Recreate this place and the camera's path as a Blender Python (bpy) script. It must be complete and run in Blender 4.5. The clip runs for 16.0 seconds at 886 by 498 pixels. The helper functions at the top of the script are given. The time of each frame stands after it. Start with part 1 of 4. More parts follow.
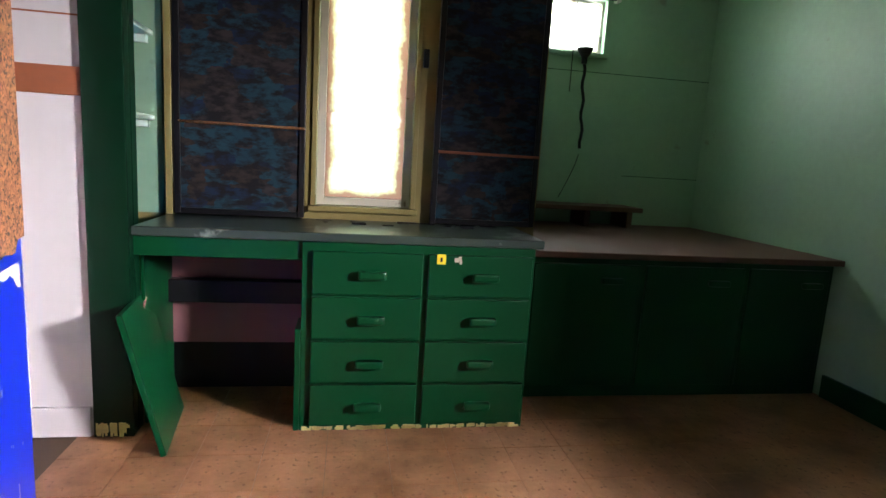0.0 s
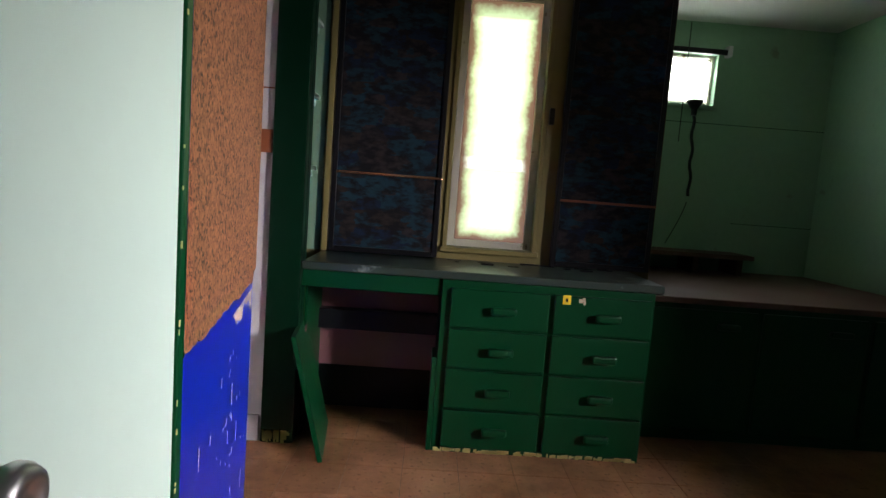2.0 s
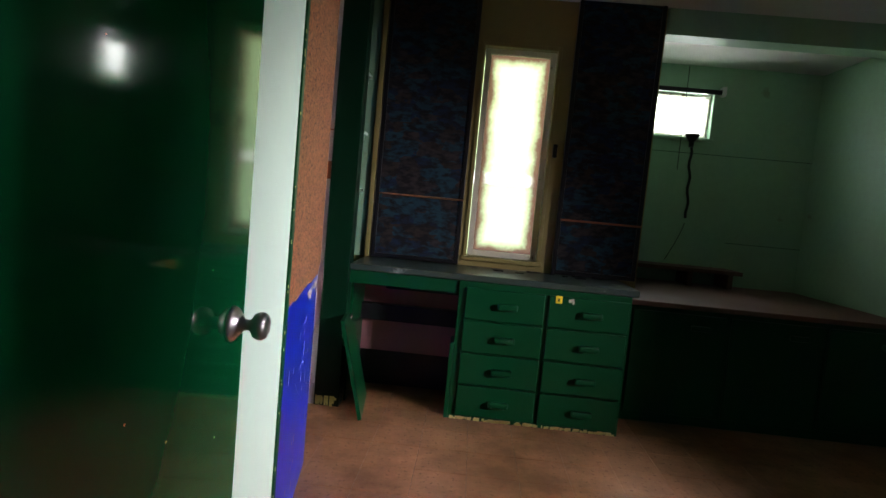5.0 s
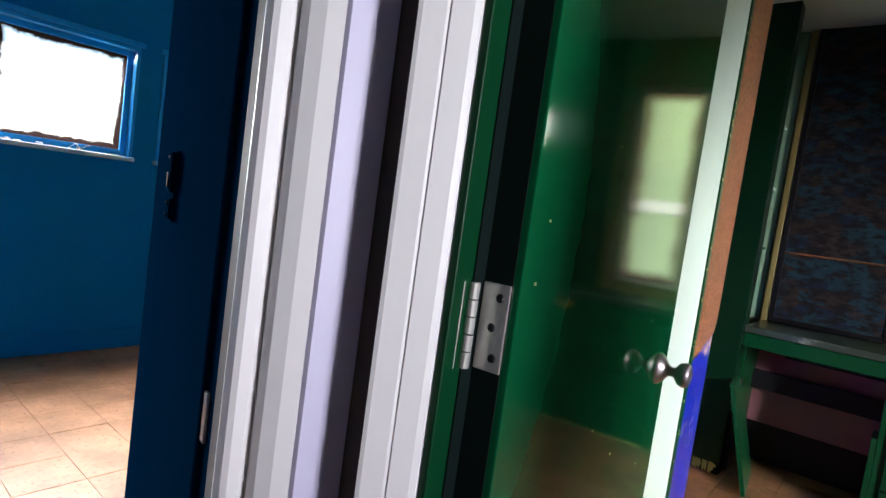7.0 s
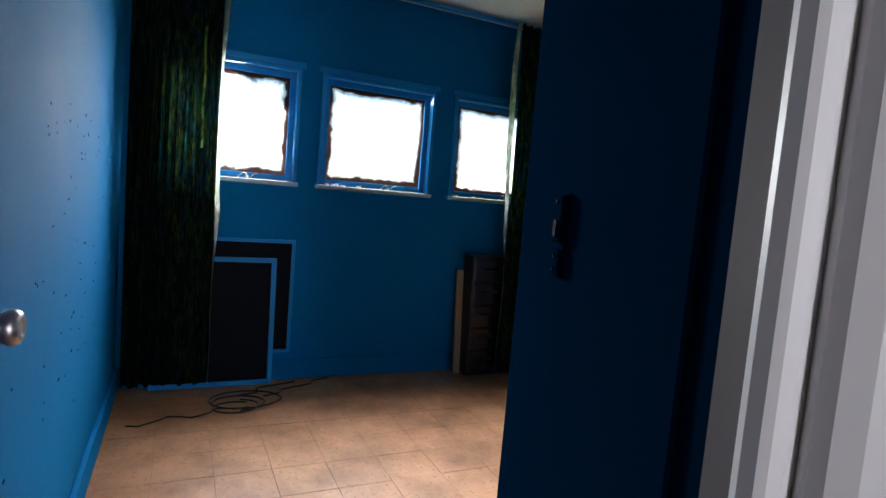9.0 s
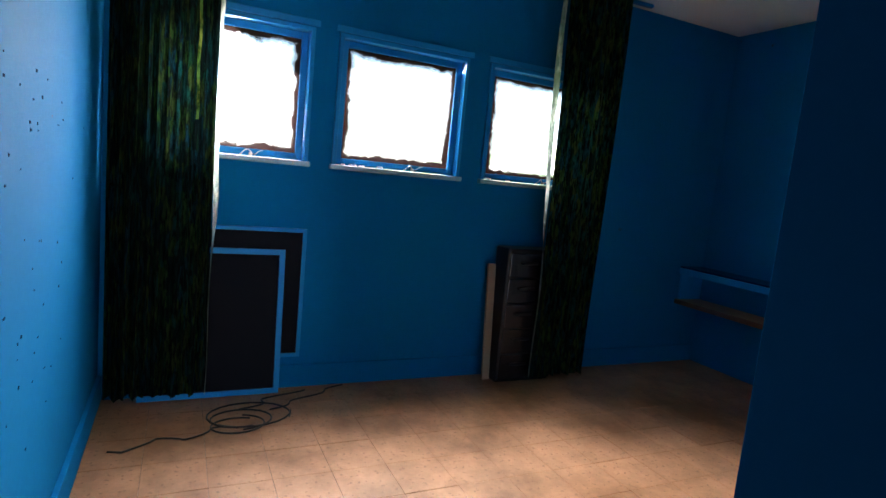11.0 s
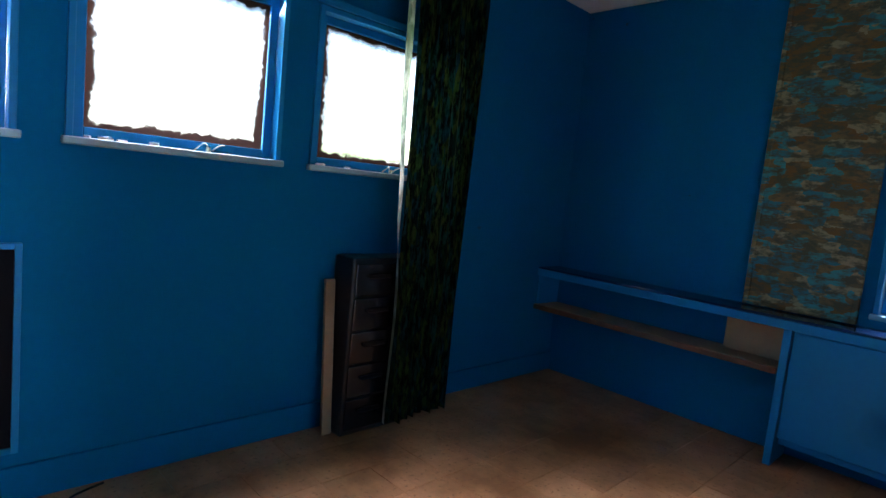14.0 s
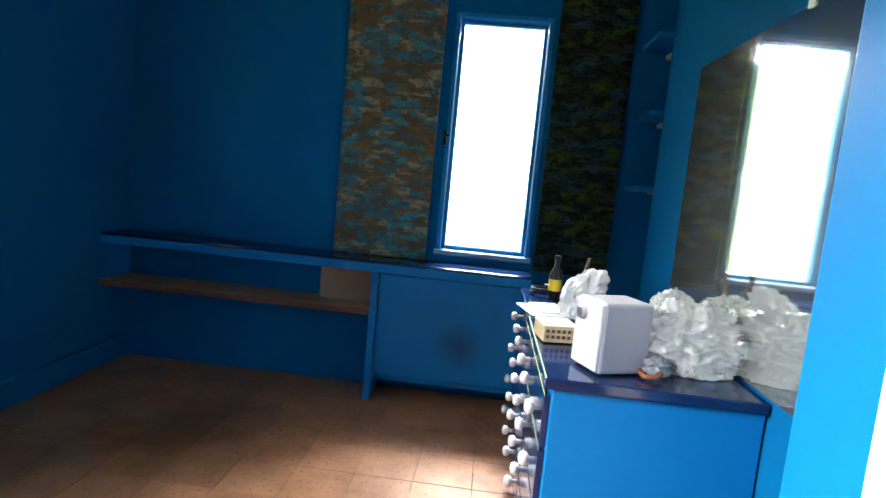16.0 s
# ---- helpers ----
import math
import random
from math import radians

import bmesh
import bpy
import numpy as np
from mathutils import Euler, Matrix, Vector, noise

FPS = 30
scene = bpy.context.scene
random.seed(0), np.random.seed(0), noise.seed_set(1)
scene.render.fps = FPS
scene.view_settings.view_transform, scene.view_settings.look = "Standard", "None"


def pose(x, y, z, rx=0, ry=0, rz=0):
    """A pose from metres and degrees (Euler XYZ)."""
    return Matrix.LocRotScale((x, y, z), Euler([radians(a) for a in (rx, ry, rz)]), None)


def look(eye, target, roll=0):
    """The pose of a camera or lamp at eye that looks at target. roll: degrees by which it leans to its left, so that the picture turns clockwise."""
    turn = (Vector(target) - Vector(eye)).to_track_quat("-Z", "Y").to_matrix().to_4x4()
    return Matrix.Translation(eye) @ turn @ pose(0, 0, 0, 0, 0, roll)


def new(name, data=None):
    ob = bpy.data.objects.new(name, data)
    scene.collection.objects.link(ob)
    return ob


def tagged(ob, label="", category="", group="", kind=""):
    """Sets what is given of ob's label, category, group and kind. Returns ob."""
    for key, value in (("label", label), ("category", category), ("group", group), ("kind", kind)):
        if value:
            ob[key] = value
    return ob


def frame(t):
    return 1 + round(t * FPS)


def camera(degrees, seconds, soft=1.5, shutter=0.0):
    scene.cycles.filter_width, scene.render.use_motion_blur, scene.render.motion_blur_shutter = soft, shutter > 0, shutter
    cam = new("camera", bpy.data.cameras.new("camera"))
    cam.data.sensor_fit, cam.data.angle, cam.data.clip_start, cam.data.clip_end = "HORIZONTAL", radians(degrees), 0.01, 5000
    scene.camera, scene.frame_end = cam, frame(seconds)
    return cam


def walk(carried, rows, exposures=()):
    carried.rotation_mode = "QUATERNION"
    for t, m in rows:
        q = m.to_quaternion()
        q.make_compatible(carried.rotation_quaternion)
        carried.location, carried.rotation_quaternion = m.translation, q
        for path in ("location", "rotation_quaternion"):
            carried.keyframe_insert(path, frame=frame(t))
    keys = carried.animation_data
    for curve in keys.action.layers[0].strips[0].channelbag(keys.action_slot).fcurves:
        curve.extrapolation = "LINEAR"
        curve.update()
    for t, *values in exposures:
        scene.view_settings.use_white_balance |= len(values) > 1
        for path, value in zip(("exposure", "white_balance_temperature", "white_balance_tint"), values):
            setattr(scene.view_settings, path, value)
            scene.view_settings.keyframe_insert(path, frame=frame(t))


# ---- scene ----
cam = camera(76.6, 16.0)
PATH = [
    (0, (0.669, 0.292, 1.101), (1.004, 2.238, 0.786), 3.5),
    (0.5, (0.562, 0.283, 1.089), (0.774, 2.248, 0.782), 4.0),
    (1, (0.51, 0.237, 1.106), (0.61, 2.215, 0.825), 4.0),
    (1.5, (0.456, 0.154, 1.127), (0.513, 2.139, 0.888), 4.0),
    (2, (0.432, 0.076, 1.131), (0.481, 2.065, 0.93), 4.3),
    (2.5, (0.465, 0.026, 1.141), (0.503, 2.014, 0.926), 5.0),
    (3, (0.527, -0.083, 1.113), (0.47, 1.906, 0.909), 5.1),
    (5.5, (0.537, -0.588, 1.166), (0.417, 1.403, 1.016), 5.5),
    (6, (0.507, -0.589, 1.163), (0.121, 1.368, 1.017), 7.3),
    (6.5, (0.543, -0.683, 1.162), (-0.278, 1.138, 1.066), 6.0),
    (7, (0.485, -0.768, 1.18), (-0.782, 0.773, 1.034), 7.9),
    (7.5, (0.381, -0.811, 1.195), (-1.133, 0.486, 1.035), 5.9),
    (8, (0.291, -0.821, 1.192), (-1.41, 0.222, 1.057), 6.1),
    (8.5, (0.191, -0.797, 1.197), (-1.597, 0.088, 1.053), 6.3),
    (9, (0.162, -0.827, 1.19), (-1.639, 0.026, 1.017), 4.8),
    (9.5, (0.11, -0.843, 1.192), (-1.668, 0.049, 0.985), 5.1),
    (10, (-0.036, -0.823, 1.193), (-1.831, 0.025, 0.956), 5.7),
    (12.5, (-0.797, -0.667, 1.229), (-2.563, 0.227, 0.947), 5.5),
    (13, (-0.95, -0.594, 1.201), (-2.682, 0.367, 0.924), 5.6),
    (13.5, (-1.012, -0.574, 1.198), (-2.638, 0.56, 0.936), 6.6),
    (14, (-1.126, -0.455, 1.17), (-2.55, 0.934, 0.961), 5.8),
    (14.5, (-1.216, -0.417, 1.186), (-2.288, 1.26, 0.989), 5.2),
    (15, (-1.329, -0.224, 1.155), (-2.034, 1.636, 0.953), 5.5),
    (15.5, (-1.357, -0.201, 1.158), (-1.738, 1.75, 0.937), 5.8),
    (16, (-1.294, -0.183, 1.152), (-1.45, 1.797, 0.919), 5.4),
]
walk(cam, [(t, look(eye, target, roll)) for t, eye, target, roll in PATH], exposures=[(0, 4.1), (0.5, 3.9), (1.0, 3.4), (1.5, 3.1), (2.5, 3.0), (6.0, 3.1), (7.0, 3.5), (8.0, 3.4), (8.5, 3.05), (9.0, 2.7), (9.5, 2.55), (10.0, 2.95), (12.5, 3.3), (14.0, 3.4), (15.0, 3.75), (15.5, 3.95), (16, 3.8)])

# ---- light ----
world = bpy.data.worlds.new("sky")
scene.world = world
world.use_nodes = True
wn = world.node_tree.nodes
sky = wn.new("ShaderNodeTexSky")
sky.sky_type, sky.sun_disc = "NISHITA", False
sky.sun_elevation, sky.sun_rotation = radians(49), radians(180)
world.node_tree.links.new(sky.outputs[0], wn["Background"].inputs[0])
wn["Background"].inputs[1].default_value = 0.08
sun = new("sun", bpy.data.lights.new("sun", "SUN"))
sun.data.energy, sun.data.angle, sun.data.color = 5.0, radians(12), (1, 0.96, 0.9)
sun.matrix_world = look((0, -6, 7), (0, 0, 0))


def sky_lamp(name, eye, target, w, h, energy, color=(0.95, 0.98, 1.0)):
    """The sky's light that falls in at a window."""
    d = bpy.data.lights.new(name, "AREA")
    d.shape, d.size, d.size_y, d.energy, d.color = "RECTANGLE", w, h, energy, color
    ob = new(name, d)
    ob.matrix_world = look(eye, target)
    return ob


WINDOW_SPANS = [(-0.94, -0.2), (-0.075, 0.68), (0.82, 1.57)]
for (a0, a1), shift, watts, cone in zip(WINDOW_SPANS, (-0.6, 0.15, -0.25), (9.2, 4.2, 1.2), (105, 84, 60)):
    sky_lamp("sky_light", (-3.5, (a0 + a1) / 2, 1.6), (-1.6, (a0 + a1) / 2 + shift, 0.1 if shift > -0.5 else 0.5), 0.7, 0.66, watts).data.spread = radians(cone)
sky_lamp("sky_light", (0.72, 3.5, 2.9), (0.72, 2.2, 0.6), 0.8, 0.7, 16)
sky_lamp("sky_light", (-1.42, 3.6, 2.4), (-1.5, 1.0, 0.2), 0.8, 0.7, 13).data.spread = radians(88)
sky_lamp("sky_light", (2.05, 4.22, 2.12), (1.75, 3.55, 1.5), 0.56, 0.36, 1.7)
sky_lamp("sky_light", (3.36, 0.35, 1.55), (0.38, 1.8, 0.45), 0.48, 0.38, 4.0, (1.0, 0.95, 0.97)).data.spread = radians(58)
sky_lamp("sky_light", (3.3, -0.7, 1.4), (0.0, -0.4, 1.3), 0.5, 1.3, 0.72, (0.93, 0.9, 1.0)).data.spread = radians(45)

# ---- materials ----


def paint(name, color, rough=0.5, vary=0.15, grain=40, bump=0.05, metal=0.0, stain=None, spec=0.5):
    """A painted or plain surface with soft blotches, fine grain and, where given, stains of another colour."""
    m = bpy.data.materials.new(name)
    m.use_nodes = True
    n, l = m.node_tree.nodes, m.node_tree.links
    b = n["Principled BSDF"]
    tc = n.new("ShaderNodeTexCoord")
    big, small = n.new("ShaderNodeTexNoise"), n.new("ShaderNodeTexNoise")
    big.inputs["Scale"].default_value, small.inputs["Scale"].default_value = 2.3, grain
    big.inputs["Detail"].default_value, small.inputs["Detail"].default_value = 5, 3
    for t in (big, small):
        l.new(tc.outputs["Object"], t.inputs["Vector"])
    mix = n.new("ShaderNodeMix")
    mix.data_type = "RGBA"
    mix.inputs["A"].default_value = (*[c * (1 - vary) for c in color], 1)
    mix.inputs["B"].default_value = (*[min(1, c * (1 + vary)) for c in color], 1)
    add = n.new("ShaderNodeMath")
    add.operation = "MULTIPLY_ADD"
    add.inputs[1].default_value = 0.45
    l.new(small.outputs["Fac"], add.inputs[0])
    sc = n.new("ShaderNodeMath")
    sc.operation = "MULTIPLY"
    sc.inputs[1].default_value = 0.6
    l.new(big.outputs["Fac"], sc.inputs[0])
    l.new(sc.outputs[0], add.inputs[2])
    l.new(add.outputs[0], mix.inputs["Factor"])
    out = mix.outputs["Result"]
    if stain:
        scol, lo, scale = stain
        st = n.new("ShaderNodeTexNoise")
        st.inputs["Scale"].default_value, st.inputs["Detail"].default_value = scale, 8
        l.new(tc.outputs["Object"], st.inputs["Vector"])
        rmp = n.new("ShaderNodeMapRange")
        rmp.inputs["From Min"].default_value, rmp.inputs["From Max"].default_value = lo, lo + 0.05
        l.new(st.outputs["Fac"], rmp.inputs["Value"])
        m2 = n.new("ShaderNodeMix")
        m2.data_type = "RGBA"
        m2.inputs["B"].default_value = (*scol, 1)
        l.new(rmp.outputs[0], m2.inputs["Factor"])
        l.new(out, m2.inputs["A"])
        out = m2.outputs["Result"]
    l.new(out, b.inputs["Base Color"])
    rr = n.new("ShaderNodeMapRange")
    rr.inputs["To Min"].default_value, rr.inputs["To Max"].default_value = max(0.02, rough * 0.8), min(1, rough * 1.25)
    l.new(big.outputs["Fac"], rr.inputs["Value"])
    l.new(rr.outputs[0], b.inputs["Roughness"])
    b.inputs["Metallic"].default_value = metal
    b.inputs["Specular IOR Level"].default_value = spec
    if bump:
        bp = n.new("ShaderNodeBump")
        bp.inputs["Strength"].default_value, bp.inputs["Distance"].default_value = bump, 0.004
        l.new(add.outputs[0], bp.inputs["Height"])
        l.new(bp.outputs[0], b.inputs["Normal"])
    return m


GREEN = paint("green_gloss_paint", (0.0015, 0.042, 0.014), 0.33, 0.2, 60, 0.1, stain=((0.12, 0.2, 0.12), 0.74, 14), spec=0.22)
GREEN_DOOR = paint("green_door_enamel", (0.003, 0.095, 0.033), 0.07, 0.08, 30, 0.012, spec=0.3)
MINT = paint("mint_paint", (0.6, 0.75, 0.68), 0.45, 0.05, 30, 0.05)
MINT_OLD = paint("faded_mint_paint", (0.24, 0.38, 0.26), 0.5, 0.18, 25, 0.15, stain=((0.2, 0.26, 0.18), 0.68, 5))
BLUE = paint("blue_paint", (0.003, 0.17, 0.42), 0.45, 0.12, 45, 0.08, spec=0.14)
BLUE_WALL = paint("blue_wall_paint", (0.001, 0.11, 0.27), 0.8, 0.12, 45, 0.12, stain=((0.05, 0.05, 0.06), 0.74, 12), spec=0.04)
# Jamb blue darkened for shade; the wall scuffs use it as well.
SHADE_SCUFF_BLUE = paint("dark_blue_shade_and_scuffs", (0.001, 0.018, 0.05), 0.55, 0.2, 45, 0.08, spec=0.0)
NAVY = paint("navy_gloss", (0.006, 0.02, 0.075), 0.12, 0.2, 40, 0.04)
WHITE = paint("white_paint", (0.78, 0.77, 0.78), 0.45, 0.06, 30, 0.06)
LILAC = paint("lilac_white_paint", (0.6, 0.58, 0.76), 0.5, 0.05, 30, 0.05)
GREY = paint("grey_plaster_and_shade", (0.16, 0.145, 0.15), 0.8, 0.1, 30, 0.1)
WHITE_BOARD = paint("white_wall_board", (0.5, 0.47, 0.49), 0.55, 0.06, 30, 0.06, stain=((0.25, 0.15, 0.1), 0.77, 9))
BROWN = paint("brown_wood_strip", (0.22, 0.06, 0.02), 0.5, 0.2, 40, 0.1)
COBALT = paint("cobalt_paint", (0.006, 0.022, 0.4), 0.3, 0.12, 30, 0.1, stain=((0.6, 0.58, 0.5), 0.72, 11))
CREAM = paint("yellowed_cream_paint", (0.24, 0.19, 0.07), 0.45, 0.15, 30, 0.1)
SASH = paint("white_sash_paint", (0.62, 0.58, 0.5), 0.45, 0.12, 40, 0.1, stain=((0.2, 0.14, 0.08), 0.66, 12))
CEIL = paint("ceiling_white", (0.58, 0.56, 0.54), 0.8, 0.06, 30, 0.1)
SUBFLOOR = paint("tile_joint", (0.07, 0.04, 0.025), 0.9, 0.2, 30, 0.1)
STEEL = paint("brushed_metal", (0.62, 0.58, 0.6), 0.38, 0.06, 80, 0.02, metal=1.0)
HINGE = paint("galvanised_hinge", (0.6, 0.59, 0.56), 0.35, 0.1, 80, 0.05, metal=0.7)
BLACK = paint("black_plastic_and_shade", (0.008, 0.008, 0.01), 0.33, 0.3, 40, 0.1, spec=0.25)
BLACK_MESH = paint("black_screen_cloth", (0.006, 0.007, 0.01), 0.8, 0.3, 200, 0.2, spec=0.05)
DARK_EDGE = paint("dark_edge_and_rebate_shade", (0.004, 0.01, 0.009), 0.6, 0.4, 60, 0.1, spec=0.1)
DARK_WOOD = paint("dark_worn_wood", (0.09, 0.04, 0.025), 0.6, 0.35, 50, 0.2)
TAN_WOOD = paint("bare_worn_wood", (0.26, 0.17, 0.1), 0.6, 0.25, 50, 0.2)
PINK = paint("pink_back_panel", (0.3, 0.13, 0.15), 0.6, 0.12, 30, 0.1)
BRASS = paint("copper_strip", (0.75, 0.4, 0.22), 0.2, 0.1, 80, 0.05, metal=0.9)
GRASS = paint("lawn_grass", (0.19, 0.27, 0.12), 0.9, 0.3, 8, 0.3)
STICKER = paint("yellow_sticker", (0.75, 0.55, 0.02), 0.5, 0.05, 30, 0.02)
PEEL = paint("peeled_paint", (0.5, 0.4, 0.32), 0.7, 0.3, 50, 0.2)
CHIP = paint("yellow_paint_chip", (0.62, 0.55, 0.22), 0.7, 0.3, 60, 0.3)
DESKTOP = paint("dark_worn_desktop", (0.028, 0.042, 0.036), 0.3, 0.35, 35, 0.15, stain=((0.2, 0.24, 0.22), 0.62, 7))


def tile_mat():
    """Speckled composition floor tile, each piece a little different."""
    m = paint("speckled_floor_tile", (0.44, 0.22, 0.12), 0.42, 0.3, 55, 0.15, stain=((0.24, 0.11, 0.06), 0.6, 45), spec=0.3)
    n, l = m.node_tree.nodes, m.node_tree.links
    b = n["Principled BSDF"]
    src = b.inputs["Base Color"].links[0].from_socket
    info, hsv = n.new("ShaderNodeObjectInfo"), n.new("ShaderNodeHueSaturation")
    mr = n.new("ShaderNodeMapRange")
    mr.inputs["To Min"].default_value, mr.inputs["To Max"].default_value = 0.93, 1.07
    l.new(info.outputs["Random"], mr.inputs["Value"])
    l.new(mr.outputs[0], hsv.inputs["Value"])
    l.new(src, hsv.inputs["Color"])
    geo, grime, gr, gm = n.new("ShaderNodeNewGeometry"), n.new("ShaderNodeTexNoise"), n.new("ShaderNodeMapRange"), n.new("ShaderNodeMix")
    grime.inputs["Scale"].default_value, grime.inputs["Detail"].default_value = 1.7, 9
    grime.inputs["Roughness"].default_value = 0.65
    l.new(geo.outputs["Position"], grime.inputs["Vector"])
    gr.inputs["From Min"].default_value, gr.inputs["From Max"].default_value = 0.35, 0.62
    gr.inputs["To Max"].default_value = 0.88
    l.new(grime.outputs["Fac"], gr.inputs["Value"])
    gm.data_type = "RGBA"
    gm.inputs["B"].default_value = (0.13, 0.055, 0.022, 1)
    l.new(gr.outputs[0], gm.inputs["Factor"])
    l.new(hsv.outputs[0], gm.inputs["A"])
    l.new(gm.outputs["Result"], b.inputs["Base Color"])
    return m


TILE = tile_mat()


def cork_mat():
    """Pressed cork: tan granules of uneven colour with dark flecks between them."""
    m = paint("speckled_cork", (0.25, 0.1, 0.042), 0.85, 0.2, 60, 0.3)
    n, l = m.node_tree.nodes, m.node_tree.links
    b = n["Principled BSDF"]
    src = b.inputs["Base Color"].links[0].from_socket
    tc = n.new("ShaderNodeTexCoord")
    cells, grain, fleck = n.new("ShaderNodeTexVoronoi"), n.new("ShaderNodeMapRange"), n.new("ShaderNodeTexNoise")
    cells.inputs["Scale"].default_value = 130
    fleck.inputs["Scale"].default_value, fleck.inputs["Detail"].default_value = 105, 3
    fleck.inputs["Roughness"].default_value = 0.65
    sep = n.new("ShaderNodeSeparateColor")
    for t in (cells, fleck):
        l.new(tc.outputs["Object"], t.inputs["Vector"])
    l.new(cells.outputs["Color"], sep.inputs[0])
    grain.inputs["To Min"].default_value, grain.inputs["To Max"].default_value = 0.55, 1.35
    l.new(sep.outputs[0], grain.inputs["Value"])
    hsv = n.new("ShaderNodeHueSaturation")
    l.new(grain.outputs[0], hsv.inputs["Value"])
    l.new(src, hsv.inputs["Color"])
    r = n.new("ShaderNodeMapRange")
    r.inputs["From Min"].default_value, r.inputs["From Max"].default_value = 0.55, 0.6
    l.new(fleck.outputs["Fac"], r.inputs["Value"])
    mx = n.new("ShaderNodeMix")
    mx.data_type = "RGBA"
    mx.inputs["B"].default_value = (0.03, 0.013, 0.008, 1)
    l.new(r.outputs[0], mx.inputs["Factor"])
    l.new(hsv.outputs[0], mx.inputs["A"])
    l.new(mx.outputs["Result"], b.inputs["Base Color"])
    return m


CORK = cork_mat()


def fabric_mat(name, colors, sx, sz, dark, sheer=0.0):
    """Printed cloth: patches of several colours over a dark ground."""
    m = bpy.data.materials.new(name)
    m.use_nodes = True
    n, l = m.node_tree.nodes, m.node_tree.links
    b = n["Principled BSDF"]
    tc, mp = n.new("ShaderNodeTexCoord"), n.new("ShaderNodeMapping")
    mp.inputs["Scale"].default_value = (sx, sx, sz)
    l.new(tc.outputs["Object"], mp.inputs["Vector"])
    a, warp, cell, add = n.new("ShaderNodeTexNoise"), n.new("ShaderNodeTexNoise"), n.new("ShaderNodeTexVoronoi"), n.new("ShaderNodeMixRGB")
    a.inputs["Scale"].default_value, a.inputs["Detail"].default_value = 0.8, 6
    a.inputs["Roughness"].default_value = 0.7
    warp.inputs["Scale"].default_value, warp.inputs["Detail"].default_value = 1.3, 3
    add.blend_type = "ADD"
    add.inputs[0].default_value = 0.9
    cell.distance = "CHEBYCHEV"
    cell.inputs["Scale"].default_value = 0.55
    for t in (a, warp):
        l.new(mp.outputs[0], t.inputs["Vector"])
    l.new(mp.outputs[0], add.inputs[1])
    l.new(warp.outputs["Color"], add.inputs[2])
    l.new(add.outputs[0], cell.inputs["Vector"])
    c = n.new("ShaderNodeSeparateColor")
    l.new(cell.outputs["Color"], c.inputs[0])
    ramp = n.new("ShaderNodeValToRGB")
    ramp.color_ramp.elements.remove(ramp.color_ramp.elements[1])
    ramp.color_ramp.interpolation = "CONSTANT"
    ramp.color_ramp.elements[0].position, ramp.color_ramp.elements[0].color = 0.0, (*colors[0], 1)
    for i, col in enumerate(colors[1:]):
        e = ramp.color_ramp.elements.new((i + 1) / len(colors))
        e.color = (*col, 1)
    l.new(c.outputs[0], ramp.inputs["Fac"])
    mx = n.new("ShaderNodeMix")
    mx.data_type = "RGBA"
    mx.inputs["A"].default_value = (*dark, 1)
    r = n.new("ShaderNodeMapRange")
    r.inputs["From Min"].default_value, r.inputs["From Max"].default_value = 0.42, 0.58
    l.new(a.outputs["Fac"], r.inputs["Value"])
    l.new(r.outputs[0], mx.inputs["Factor"])
    l.new(ramp.outputs[0], mx.inputs["B"])
    l.new(mx.outputs["Result"], b.inputs["Base Color"])
    b.inputs["Roughness"].default_value = 0.9
    b.inputs["Specular IOR Level"].default_value = 0.06
    wv = n.new("ShaderNodeTexNoise")
    wv.inputs["Scale"].default_value = 300
    l.new(tc.outputs["Object"], wv.inputs["Vector"])
    bp = n.new("ShaderNodeBump")
    bp.inputs["Strength"].default_value, bp.inputs["Distance"].default_value = 0.25, 0.002
    l.new(wv.outputs["Fac"], bp.inputs["Height"])
    l.new(bp.outputs[0], b.inputs["Normal"])
    if sheer:
        tl, ms = n.new("ShaderNodeBsdfTranslucent"), n.new("ShaderNodeMixShader")
        ms.inputs[0].default_value = sheer
        l.new(mx.outputs["Result"], tl.inputs["Color"])
        l.new(b.outputs[0], ms.inputs[1])
        l.new(tl.outputs[0], ms.inputs[2])
        l.new(ms.outputs[0], n["Material Output"].inputs[0])
    return m


PRINT_BLUE = fabric_mat("blue_printed_cloth", [(0.015, 0.025, 0.05), (0.02, 0.05, 0.07), (0.04, 0.033, 0.034), (0.018, 0.045, 0.065), (0.036, 0.028, 0.025)], 17, 34, (0.016, 0.015, 0.018))
PRINT_SHADED = fabric_mat("shaded_printed_cloth", [(0.01, 0.03, 0.02), (0.04, 0.06, 0.01), (0.02, 0.05, 0.06), (0.03, 0.03, 0.015)], 20, 44, (0.008, 0.01, 0.008))
PRINT_TEAL = fabric_mat("teal_printed_cloth", [(0.16, 0.12, 0.06), (0.04, 0.22, 0.26), (0.24, 0.22, 0.14), (0.03, 0.16, 0.22), (0.14, 0.085, 0.035)], 20, 46, (0.07, 0.075, 0.055))
CURTAIN = fabric_mat("green_curtain_cloth", [(0.008, 0.035, 0.018), (0.035, 0.075, 0.022), (0.008, 0.045, 0.06), (0.042, 0.065, 0.02), (0.01, 0.06, 0.055), (0.005, 0.018, 0.018)], 75, 20, (0.003, 0.004, 0.004), 0.05)
LIT_EDGE = fabric_mat("window_lit_edge_cloth", [(0.5, 0.52, 0.5), (0.3, 0.36, 0.3), (0.55, 0.56, 0.5)], 30, 12, (0.2, 0.24, 0.2), 0.5)


